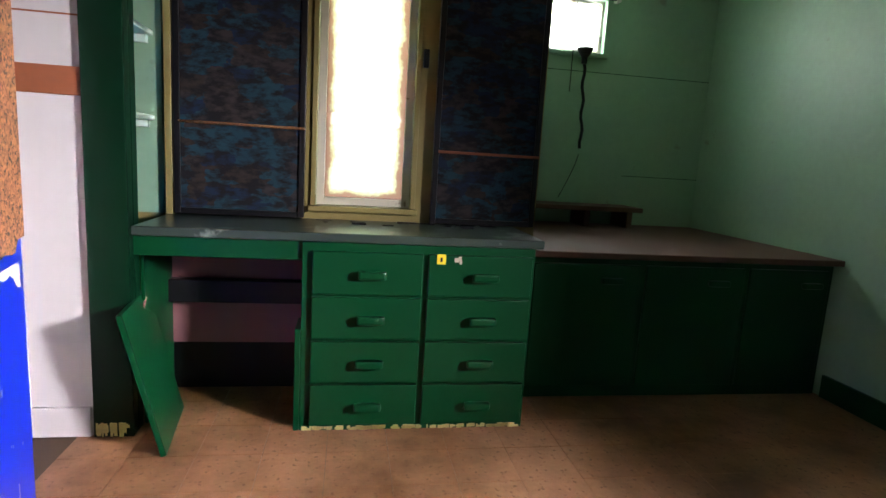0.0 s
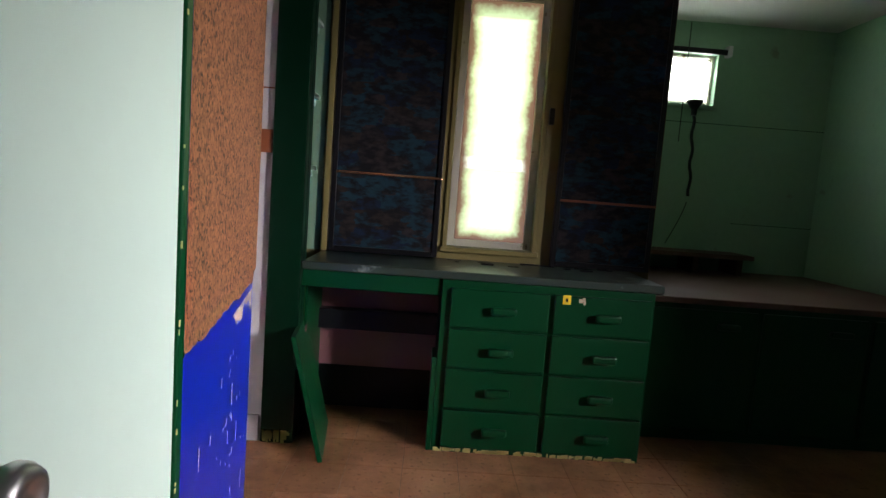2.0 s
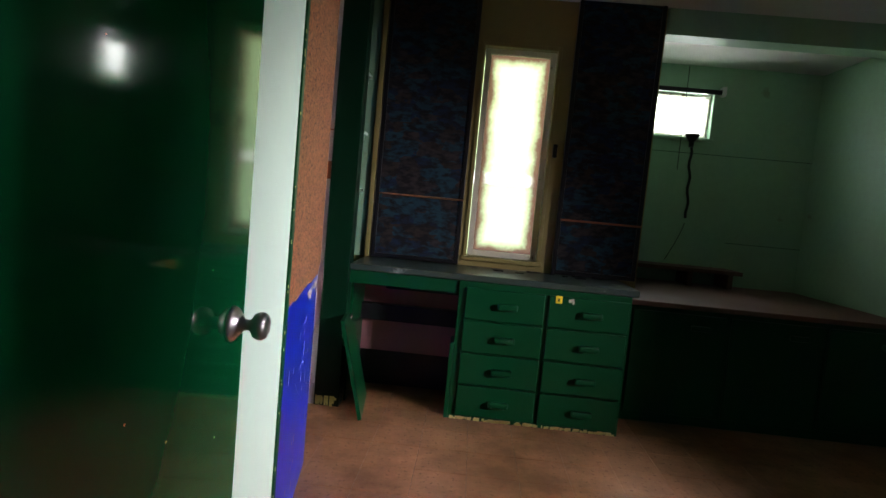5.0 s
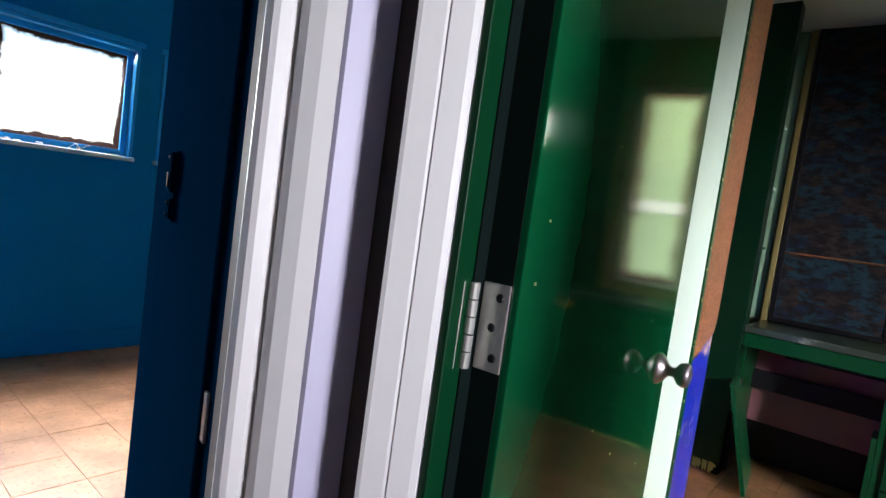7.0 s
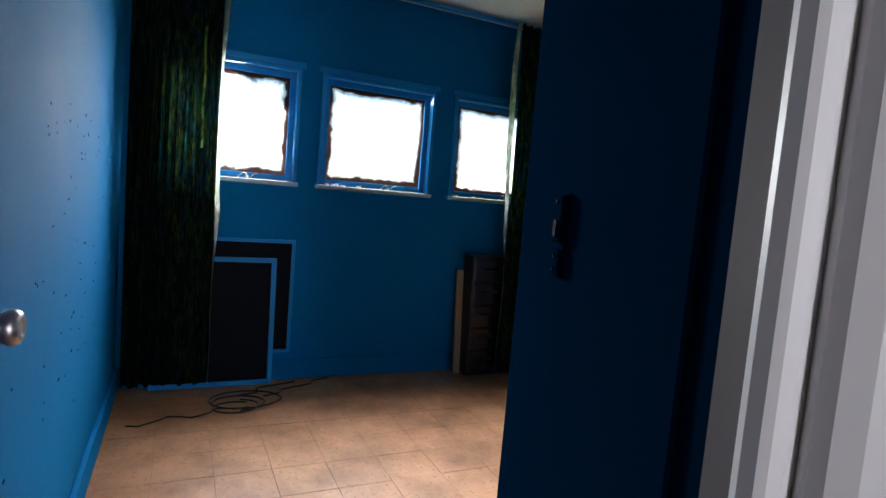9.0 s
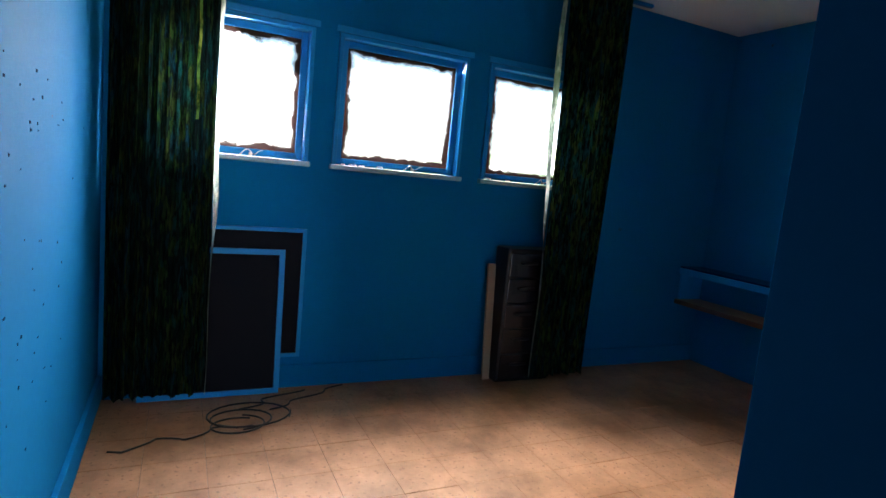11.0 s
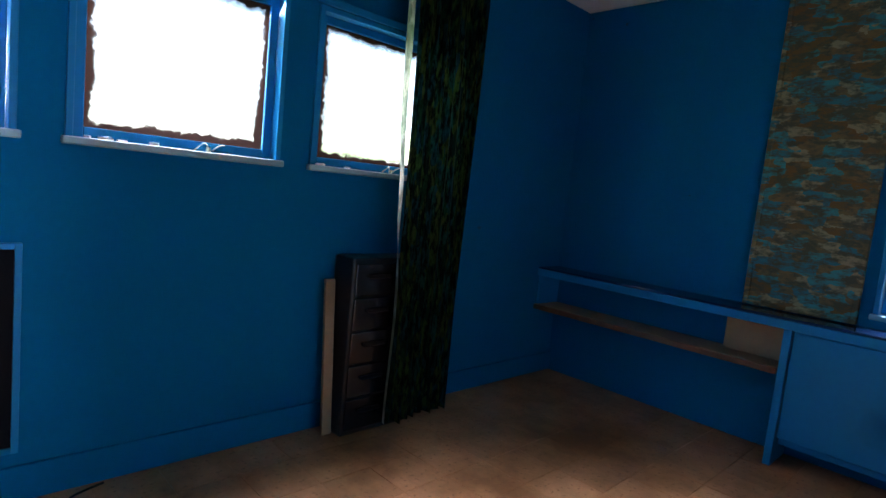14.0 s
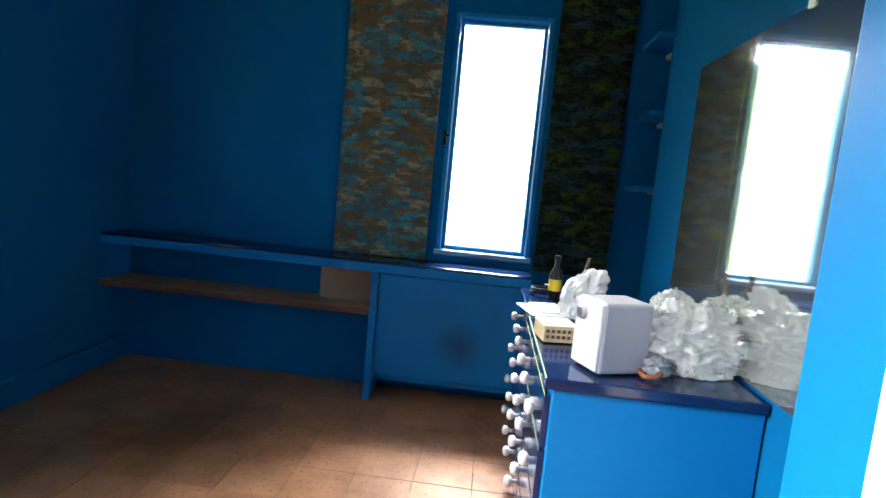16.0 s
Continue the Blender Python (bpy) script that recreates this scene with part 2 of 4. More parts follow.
def film_mat(name, clear, w, h, soft, stain, amount, haze=0.5):
    """Old translucent film on a pane of w by h metres, stained and ragged along its edges."""
    m = bpy.data.materials.new(name)
    m.use_nodes = True
    n, l = m.node_tree.nodes, m.node_tree.links
    n.remove(n["Principled BSDF"])

    def math_node(op, a, c):
        q = n.new("ShaderNodeMath")
        q.operation = op
        for k, v in enumerate((a, c)):
            if isinstance(v, (int, float)):
                q.inputs[k].default_value = v
            else:
                l.new(v, q.inputs[k])
        return q.outputs[0]
    tr, tp, mix = n.new("ShaderNodeBsdfTranslucent"), n.new("ShaderNodeBsdfTransparent"), n.new("ShaderNodeMixShader")
    df, mix2, tr2, mix3 = n.new("ShaderNodeBsdfDiffuse"), n.new("ShaderNodeMixShader"), n.new("ShaderNodeBsdfTranslucent"), n.new("ShaderNodeMixShader")
    tr.inputs["Color"].default_value = (0.9, 0.86, 0.88, 1)
    tr2.inputs["Color"].default_value = (*stain, 1)
    df.inputs["Color"].default_value = (0.025, 0.014, 0.012, 1)
    mix.inputs[0].default_value = clear
    l.new(tr.outputs[0], mix.inputs[1])
    l.new(tp.outputs[0], mix.inputs[2])
    mix3.inputs[0].default_value = haze
    l.new(df.outputs[0], mix3.inputs[1])
    l.new(tr2.outputs[0], mix3.inputs[2])
    tc, sep = n.new("ShaderNodeTexCoord"), n.new("ShaderNodeSeparateXYZ")
    l.new(tc.outputs["UV"], sep.inputs[0])
    ds = []
    for ax, size in (("X", w), ("Y", h)):
        s = math_node("SUBTRACT", 1.0, sep.outputs[ax])
        ds.append(math_node("MULTIPLY", math_node("MINIMUM", sep.outputs[ax], s), size))
    d = math_node("MINIMUM", ds[0], ds[1])
    for scale, amp in ((9, 0.05 * amount), (55, 0.022 * amount)):
        ns = n.new("ShaderNodeTexNoise")
        ns.inputs["Scale"].default_value, ns.inputs["Detail"].default_value = scale, 5
        l.new(tc.outputs["Object"], ns.inputs["Vector"])
        d = math_node("SUBTRACT", d, math_node("MULTIPLY", ns.outputs["Fac"], amp))
    rr = n.new("ShaderNodeMapRange")
    rr.inputs["From Min"].default_value, rr.inputs["From Max"].default_value = -0.02 * amount, soft
    l.new(d, rr.inputs["Value"])
    l.new(rr.outputs[0], mix2.inputs[0])
    l.new(mix3.outputs[0], mix2.inputs[1])
    l.new(mix.outputs[0], mix2.inputs[2])
    l.new(mix2.outputs[0], n["Material Output"].inputs[0])
    return m


FILM = film_mat("stained_window_film", 0.25, 0.35, 1.13, 0.03, (0.5, 0.22, 0.24), 1.2)
FILM_HIGH = film_mat("white_window_film", 0.4, 0.56, 0.31, 0.01, (0.3, 0.25, 0.22), 0.4)
FILM_W = film_mat("stained_frosted_film", 0.85, 0.63, 0.56, 0.018, (0.09, 0.045, 0.04), 1.4, 0.04)


def glass_mat():
    m = bpy.data.materials.new("window_glass")
    m.use_nodes = True
    n, l = m.node_tree.nodes, m.node_tree.links
    n.remove(n["Principled BSDF"])
    tp, gl, mix, fr = n.new("ShaderNodeBsdfTransparent"), n.new("ShaderNodeBsdfGlossy"), n.new("ShaderNodeMixShader"), n.new("ShaderNodeFresnel")
    gl.inputs["Roughness"].default_value = 0.02
    l.new(fr.outputs[0], mix.inputs[0])
    l.new(tp.outputs[0], mix.inputs[1])
    l.new(gl.outputs[0], mix.inputs[2])
    l.new(mix.outputs[0], n["Material Output"].inputs[0])
    return m


GLASS = glass_mat()


def mirror_mat():
    m = paint("old_mirror", (0.75, 0.77, 0.75), 0.05, 0.03, 60, 0.0, metal=0.94)
    return m


MIRROR = mirror_mat()

# ---- building blocks ----


def cube(bm, x0, x1, y0, y1, z0, z1, bevel=0.0):
    """Adds a box between two corners, with rounded edges where asked."""
    r = bmesh.ops.create_cube(bm, size=1)
    vs = r["verts"]
    bmesh.ops.scale(bm, vec=(abs(x1 - x0), abs(y1 - y0), abs(z1 - z0)), verts=vs)
    bmesh.ops.translate(bm, vec=((x0 + x1) / 2, (y0 + y1) / 2, (z0 + z1) / 2), verts=vs)
    if bevel:
        es = list({e for v in vs for e in v.link_edges})
        bmesh.ops.bevel(bm, geom=es, offset=bevel, segments=2, affect="EDGES", profile=0.5)
    return bm


def box(x0, x1, y0, y1, z0, z1, bevel=0.0):
    return cube(bmesh.new(), x0, x1, y0, y1, z0, z1, bevel)


def lathe(profile, axis="Z", seg=20):
    """A turned shape from (radius, height) pairs."""
    bm = bmesh.new()
    rings = []
    for r, h in profile:
        ring = []
        for i in range(seg):
            a = 2 * math.pi * i / seg
            c, s = r * math.cos(a), r * math.sin(a)
            ring.append(bm.verts.new({"Z": (c, s, h), "X": (h, c, s), "Y": (s, h, c)}[axis]))
        rings.append(ring)
    for a, b in zip(rings, rings[1:]):
        for i in range(seg):
            bm.faces.new((a[i], a[(i + 1) % seg], b[(i + 1) % seg], b[i]))
    bm.faces.new(rings[0][::-1])
    bm.faces.new(rings[-1])
    bmesh.ops.recalc_face_normals(bm, faces=bm.faces)
    return bm


def part(name, bm, material, parent=None, label="", smooth=False, at=None):
    me = bpy.data.meshes.new(name)
    bm.to_mesh(me)
    bm.free()
    me.materials.append(material)
    if smooth:
        for p in me.polygons:
            p.use_smooth = True
    ob = new(name, me)
    if parent:
        ob.parent = parent
    if at is not None:
        ob.matrix_basis = at
    if label:
        ob["label"] = label
    return ob


def thing(name, label, category, at=None, group="", kind=""):
    ob = new(name)
    if at is not None:
        ob.matrix_basis = at
    return tagged(ob, label, category, group, kind)


def structure(name, bm, material, label, category):
    return tagged(part(name, bm, material), label, category, kind="structure")


def curve_part(name, pts, radius, material, parent=None, label=""):
    """A cable or wire along points, as a mesh tube."""
    bm = bmesh.new()
    n, seg = len(pts), 6
    rings = []
    for i, p in enumerate(pts):
        p = Vector(p)
        d = (Vector(pts[min(n - 1, i + 1)]) - Vector(pts[max(0, i - 1)])).normalized()
        u = d.orthogonal().normalized() if abs(d.z) > 0.9 else d.cross(Vector((0, 0, 1))).normalized()
        w = d.cross(u)
        rings.append([bm.verts.new(p + radius * (math.cos(2 * math.pi * k / seg) * u + math.sin(2 * math.pi * k / seg) * w)) for k in range(seg)])
    for a, b in zip(rings, rings[1:]):
        for k in range(seg):
            bm.faces.new((a[k], a[(k + 1) % seg], b[(k + 1) % seg], b[k]))
    bmesh.ops.recalc_face_normals(bm, faces=bm.faces)
    return part(name, bm, material, parent, label, smooth=True)


def wall_with_holes(name, axis, p0, p1, a0, a1, z0, z1, holes, material, label):
    """A wall between p0 and p1 in thickness, from a0 to a1 along, with openings (a0, a1, z0, z1) side by side."""
    bm = bmesh.new()

    def put(u0, u1, w0, w1):
        if u1 - u0 > 1e-4 and w1 - w0 > 1e-4:
            cube(bm, *((p0, p1, u0, u1) if axis == "x" else (u0, u1, p0, p1)), w0, w1)
    u = a0
    for h0, h1, hz0, hz1 in sorted(holes):
        put(u, h0, z0, z1)
        put(h0, h1, z0, hz0)
        put(h0, h1, hz1, z1)
        u = h1
    put(u, a1, z0, z1)
    return structure(name, bm, material, label, "wall")

# ---- setting ----
H = 2.42
structure("ground", box(-60, 60, -60, 60, -0.5, -0.3), GRASS, "mown green lawn around the building", "lawn")
hill = bmesh.new()
hv = [hill.verts.new(v) for v in ((-60, 9, -0.32), (60, 9, -0.32), (60, 50, 8), (-60, 50, 8), (60, 80, 40), (-60, 80, 40))]
hill.faces.new(hv[:4])
hill.faces.new((hv[3], hv[2], hv[4], hv[5]))
structure("backdrop", hill, GRASS, "green grassy slope beyond the lawn", "hillside")
rd = bmesh.new()
rd.faces.new([rd.verts.new(v) for v in ((-60, 20.5, 2.06), (60, 20.5, 2.06), (60, 23.5, 2.67), (-60, 23.5, 2.67))])
structure("pavement", rd, CEIL, "pale path across the lawn", "path")
structure("floor", box(-3.6, 3.6, -2.1, 4.3, -0.3, -0.006), SUBFLOOR, "dark joints under worn floor tiles", "floor")
ceil = structure("ceiling", box(-3.6, 3.6, -2.1, 4.3, H, H + 0.15), CEIL, "plain off-white painted ceiling", "ceiling")

WX, NY = -3.32, 2.82
# blue room
WIN_W = WINDOW_SPANS
wall_with_holes("wall_blue_west", "x", WX - 0.14, WX, -1.3, NY + 0.14, -0.01, H, [(a, b, 1.2, 1.895) for a, b in WIN_W], BLUE_WALL, "blue painted wall with a row of windows")
wall_with_holes("wall_blue_north", "y", NY, NY + 0.14, WX, -0.3, -0.01, H, [(-1.57, -1.07, 0.775, 2.03)], BLUE_WALL, "blue painted wall with a tall window")
structure("wall_blue_south", box(WX, -0.1, -1.27, -1.12, -0.01, H), BLUE_WALL, "scuffed bright blue painted wall", "wall")
structure("wall_between", box(-0.56, -0.48, 0.9, 2.5, -0.01, H), BLUE_WALL, "blue painted partition behind the mirror", "wall")


def prism(pts, z0, z1):
    """An upright block over a plan outline."""
    bm = bmesh.new()
    lo = [bm.verts.new((x, y, z0)) for x, y in pts]
    hi = [bm.verts.new((x, y, z1)) for x, y in pts]
    bm.faces.new(lo[::-1])
    bm.faces.new(hi)
    for i in range(len(pts)):
        j = (i + 1) % len(pts)
        bm.faces.new((lo[i], lo[j], hi[j], hi[i]))
    bmesh.ops.recalc_face_normals(bm, faces=bm.faces)
    return bm


structure("wall_blue_east", prism([(-0.69, 0.1), (-0.33, 0.1), (-0.33, 0.9), (-0.675, 0.9), (-0.685, 0.896), (-0.69, 0.885)], -0.01, H), BLUE, "bright blue painted wall end", "wall")
# The jamb's shade is put into its near-black blue.
structure("wall_jamb", prism([(-0.69, -0.265), (-0.685, -0.272), (-0.178, -0.3855), (-0.178, -0.29), (-0.33, -0.17), (-0.33, 0.1), (-0.69, 0.1)], -0.01, H), SHADE_SCUFF_BLUE, "deep blue door jamb, darkened in colour for its shade", "wall")
structure("wall_header", box(-0.69, -0.15, -1.12, -0.39, 2.05, H), BLUE, "blue painted wall over the doorway", "wall")
structure("wall_niche", box(-0.33, -0.25, 2.5, NY, -0.01, H), BLUE_WALL, "blue painted back of a shelf niche", "wall")
# green room
GY = 2.9
wall_with_holes("wall_green_north", "y", GY, GY + 0.14, -0.6, 1.56, -0.01, H, [(0.495, 0.97, 0.84, 2.15)], CREAM, "yellowed wall round a tall window")
structure("wall_mint_niche", box(-0.6, -0.12, GY - 0.02, GY - 0.004, 0.8, H), MINT_OLD, "faded mint painted back of a shelf niche", "wall")
structure("wall_nook_west", box(1.46, 1.56, GY + 0.14, 4.05, -0.01, H), MINT_OLD, "faded mint painted side wall of the nook", "wall")
FY, RX = 4.02, 3.13
wall_with_holes("wall_nook_north", "y", FY, FY + 0.14, 1.4, RX, -0.01, H, [(1.75, 2.34, 1.84, 2.23)], MINT_OLD, "faded mint boarded wall with a small high window")
wall_with_holes("wall_green_east", "x", RX, RX + 0.14, -0.2, FY + 0.14, -0.01, H, [(0.1, 0.6, 1.35, 1.75)], MINT_OLD, "faded mint painted wall with a side window")
structure("wall_beam", box(1.56, RX, GY - 0.02, GY + 0.12, 2.27, H), MINT_OLD, "faded mint beam over the nook", "wall")
structure("wall_mint", box(-0.25, 0.05, -0.13, 0.93, -0.01, H), MINT, "clean pale mint painted wall", "wall")
structure("trim_mint", box(-0.25, 0.055, 0.93, 0.955, -0.01, H, 0.004), GREEN, "chipped dark green corner board", "trim")
structure("wall_closet", box(-0.475, -0.24, 2.44, 2.52, -0.01, H), WHITE_BOARD, "white boarded closet wall with small stains", "wall")
structure("wall_closet_back", box(-0.475, -0.455, 0.9, 2.44, -0.01, H), WHITE_BOARD, "white closet back wall", "wall")
# hall
HY = -0.285
wall_with_holes("wall_hall_north", "y", HY, HY + 0.12, -0.15, RX, -0.01, H, [(0.085, 0.92, -0.01, 2.05)], GREY, "grey hall wall with a doorway")
wall_with_holes("wall_hall_south", "y", -1.95, -1.83, -0.4, RX, -0.01, H, [], GREY, "plain grey hall wall")
wall_with_holes("wall_hall_east", "x", RX, RX + 0.14, -1.95, -0.2, -0.01, H, [(-0.95, -0.45, 0.7, 2.05)], GREY, "grey hall end wall with a window")
structure("wall_hall_west", box(-0.4, -0.1, -1.83, -1.12, -0.01, H), GREY, "grey hall wall beside the doorway", "wall")

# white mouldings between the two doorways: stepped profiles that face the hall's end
# White casing's face turned from the light: its shade as grey colour.
structure("trim_jamb_edge", prism([(-0.178, -0.3855), (-0.141, -0.3965), (-0.141, -0.29), (-0.178, -0.29)], 0, 2.15), GREY, "white casing face with its shade put in as grey", "trim")
structure("trim_casing", prism([(-0.1405, -0.398), (-0.132, -0.402), (-0.118, -0.401), (-0.111, -0.396), (-0.106, -0.384), (-0.104, -0.376), (-0.104, -0.29), (-0.1405, -0.29)], 0, 2.15), WHITE, "white painted rounded door casing", "trim")
structure("trim_casing_step", prism([(-0.1035, -0.374), (-0.092, -0.38), (-0.078, -0.379), (-0.06, -0.369), (-0.046, -0.353), (-0.046, -0.29), (-0.1035, -0.29)], 0, 2.15), WHITE, "white painted rounded door casing", "trim")
structure("trim_casing_back", prism([(-0.0455, -0.3525), (-0.038, -0.3515), (-0.026, -0.325), (-0.024, -0.29), (-0.0455, -0.29)], 0, 2.15), LILAC, "pale lilac painted casing back", "trim")
structure("trim_green_casing", prism([(0.046, -0.33), (0.05, -0.335), (0.055, -0.333), (0.074, -0.3165), (0.0755, -0.3125), (0.0785, -0.3135), (0.096, -0.297), (0.1, -0.29), (0.1, -0.2), (0.046, -0.2)], 0, 2.12), WHITE, "white painted casing of the green doorway", "trim")
structure("trim_jamb_green", box(0.1005, 0.112, HY - 0.002, HY + 0.13, 0, 2.05, 0.002), GREEN, "dark green door jamb", "trim")
# Dark sheet on the jamb's inner face puts in the rebate's shade.
structure("trim_jamb_rebate", box(0.1125, 0.1145, HY + 0.03, HY + 0.13, 0, 2.05), DARK_EDGE, "rebate of the green doorway, its shade put in as dark colour", "trim")
structure("trim_jamb_far", box(0.915, 0.94, HY - 0.012, HY + 0.13, 0, 2.05, 0.002), GREEN, "dark green door jamb", "trim")
structure("trim_blue_stop", prism([(-0.232, -0.368), (-0.222, -0.382), (-0.215, -0.382), (-0.212, -0.374)], 0, 2.05), SHADE_SCUFF_BLUE, "blue gloss door stop, darkened in colour for its shade", "trim")
structure("baseboard_west", box(WX, WX + 0.018, -1.1, NY, 0, 0.125, 0.004), BLUE_WALL, "blue painted baseboard", "baseboard")
structure("baseboard_south", box(WX + 0.02, -0.9, -1.12, -1.1, 0, 0.125, 0.004), BLUE_WALL, "worn blue painted baseboard", "baseboard")
structure("baseboard_east", box(RX - 0.018, RX, 0.0, 2.7, 0, 0.12, 0.004), GREEN, "dark green baseboard", "baseboard")


SILL = paint("pale_worn_sill", (0.2, 0.32, 0.42), 0.5, 0.2, 30, 0.1, stain=((0.3, 0.3, 0.28), 0.62, 20))


def window(name, axis, p, a0, a1, z0, z1, out, frame_mat, sash_mat, pane_mat, label, fw=0.05):
    """A window in an opening: frame lining, sill, sash bars and one pane. out: +1 or -1, the way outdoors along the wall's normal."""
    w = tagged(new(name), label, "window", kind="structure")

    def b(u0, u1, d0, d1, w0, w1, bv=0.004):
        lo, hi = sorted((p + d0 * out, p + d1 * out))
        return box(*((lo, hi, u0, u1) if axis == "x" else (u0, u1, lo, hi)), w0, w1, bv)
    fr = bmesh.new()
    for u0, u1, w0, w1 in ((a0, a0 + 0.022, z0, z1), (a1 - 0.022, a1, z0, z1), (a0 + 0.022, a1 - 0.022, z1 - 0.022, z1)):
        lo, hi = sorted((p - 0.012 * out, p + 0.13 * out))
        cube(fr, *((lo, hi, u0, u1) if axis == "x" else (u0, u1, lo, hi)), w0, w1, 0.003)
    part("window_frame", fr, frame_mat, w)
    part("window_sill", b(a0 - 0.01, a1 + 0.01, -0.03, 0.13, z0 - 0.004, z0 + 0.022, 0.005), SILL if frame_mat is BLUE else frame_mat, w, "pale worn sill")
    sa = bmesh.new()
    i0, i1, j0, j1 = a0 + 0.024, a1 - 0.024, z0 + 0.024, z1 - 0.024
    for u0, u1, w0, w1 in ((i0, i0 + fw, j0, j1), (i1 - fw, i1, j0, j1), (i0 + fw, i1 - fw, j0, j0 + fw), (i0 + fw, i1 - fw, j1 - fw, j1)):
        lo, hi = sorted((p + 0.035 * out, p + 0.07 * out))
        cube(sa, *((lo, hi, u0, u1) if axis == "x" else (u0, u1, lo, hi)), w0, w1, 0.003)
    part("sash", sa, sash_mat, w)
    if fw == 0.035 and axis == "x":
        part("head_casing", b(a0 - 0.02, a1 + 0.02, -0.022, -0.0125, z1 + 0.002, z1 + 0.034, 0.003), frame_mat, w)
    bm = bmesh.new()
    q = p + 0.05 * out
    k0, k1, l0, l1 = i0 + fw - 0.004, i1 - fw + 0.004, j0 + fw - 0.004, j1 - fw + 0.004
    vs = [bm.verts.new((q, u, v) if axis == "x" else (u, q, v)) for u, v in ((k0, l0), (k1, l0), (k1, l1), (k0, l1))]
    f = bm.faces.new(vs)
    uv = bm.loops.layers.uv.new("UVMap")
    ax = (k1 - k0) / (l1 - l0)
    s = 1 / min(1, ax)
    for lp, c in zip(f.loops, ((0, 0), (1, 0), (1, 1), (0, 1))):
        lp[uv].uv = c
    pane = part("pane", bm, pane_mat, w)
    pane.visible_shadow = False
    return w


for i, (a, b) in enumerate(WIN_W):
    window("window_%d" % (i + 1), "x", WX, a, b, 1.2, 1.895, -1, BLUE, BLUE, FILM_W, "blue framed window with stained frosted film", 0.035)
window("window_4", "y", NY, -1.57, -1.07, 0.775, 2.03, 1, BLUE, BLUE, GLASS, "tall blue framed window of clear glass", 0.02)
window("window_5", "y", GY, 0.495, 0.97, 0.84, 2.15, 1, CREAM, SASH, FILM, "tall narrow window with browned film edges", 0.035)
window("window_6", "y", FY, 1.75, 2.34, 1.84, 2.23, 1, MINT_OLD, SASH, FILM_HIGH, "small high window with white film", 0.02)


# ---- doors ----


def door_knob(parent, x, y, z, out):
    """A round metal knob with its rose, standing out along x."""
    k = part("door_knob", lathe([(0.033, 0.0), (0.033, 0.003), (0.03, 0.008), (0.016, 0.019), (0.011, 0.022), (0.0095, 0.032), (0.014, 0.037), (0.022, 0.042), (0.0255, 0.05), (0.0255, 0.056), (0.022, 0.0625), (0.015, 0.0655), (0.0125, 0.063), (0.004, 0.0625)], "X", 28),
             STEEL, parent, "brushed metal round knob", smooth=True, at=pose(x, y, z, 0, 0, 0 if out > 0 else 180))
    return k


gd = thing("door_green", "glossy dark green enamelled door standing open", "door", pose(0.162, -0.23, 0, 0, 0, 3.4), kind="structure")
gd.name = "door_1"
part("door_leaf", box(-0.038, 0, 0, 0.715, 0.012, 2.02, 0.002), GREEN_DOOR, gd)
# Dark strip over the door's hinge edge.
part("hinge_edge", box(-0.052, -0.01, -0.0016, 0.0006, 0.012, 2.02), DARK_EDGE, gd, "dark hinge edge")
door_knob(gd, 0.0, 0.652, 0.912, 1)
for y, z, w in ((0.045, 1.18, 0.004), (0.03, 1.105, 0.005), (0.31, 0.86, 0.003), (0.42, 0.79, 0.004), (0.44, 0.65, 0.003), (0.24, 1.3, 0.002), (0.55, 1.02, 0.002), (0.6, 0.72, 0.003)):
    part("paint_chip", box(-0.0005, 0.0006, y, y + w, z, z + w * 0.8), CHIP, gd)


def hinge(parent, z):
    """A butt hinge on the door's edge and the jamb, with five knuckles."""
    h = part("hinge_leaf", box(-0.046, -0.01, -0.0045, -0.0016, z - 0.051, z + 0.051, 0.001), HINGE, parent, "pale metal hinge leaf")
    part("hinge_plate", box(-0.08, -0.052, -0.036, -0.033, z - 0.051, z + 0.051, 0.001), HINGE, parent, "pale metal hinge leaf")
    for k in range(5):
        part("hinge_knuckle", lathe([(0.0065, 0), (0.0065, 0.0185)], "Z", 12), HINGE, parent, at=pose(-0.048, -0.02, z - 0.05 + k * 0.0202))
    for s in (-0.035, 0, 0.035):
        part("screw", lathe([(0.0055, 0), (0.004, -0.002)], "Y", 10), BLACK, h, at=pose(-0.022 - 0.006 * (s == 0), -0.0045, z + s))


hinge(gd, 1.052)
hinge(gd, 0.25)
hinge(gd, 1.85)

bd = thing("door_2", "dark blue glossy door standing open along the wall", "door", kind="structure")
part("door_leaf", box(-0.89, -0.14, -1.117, -1.083, 0.012, 2.02, 0.002), NAVY, bd)
k = door_knob(bd, 0, 0, 0, 1)
k.matrix_basis = pose(-0.775, -1.083, 0.965, 0, 0, 90)

# fittings on the blue jamb
sp = thing("strike_plate", "painted bolt housing on the blue jamb, in the same shade colour", "strike plate", pose(-0.522, -0.3075, 1.09, 0, 0, -12.6))
part("plate", box(-0.02, 0.02, -0.006, 0.001, 0, 0.125, 0.002), SHADE_SCUFF_BLUE, sp)
part("upper_housing", box(-0.017, 0.017, -0.013, -0.006, 0.052, 0.122, 0.003), SHADE_SCUFF_BLUE, sp)
part("lower_housing", box(-0.016, 0.016, -0.011, -0.006, 0.004, 0.042, 0.003), SHADE_SCUFF_BLUE, sp)
part("bolt", box(-0.006, 0.006, -0.015, -0.013, 0.06, 0.085, 0.001), BLACK_MESH, sp)
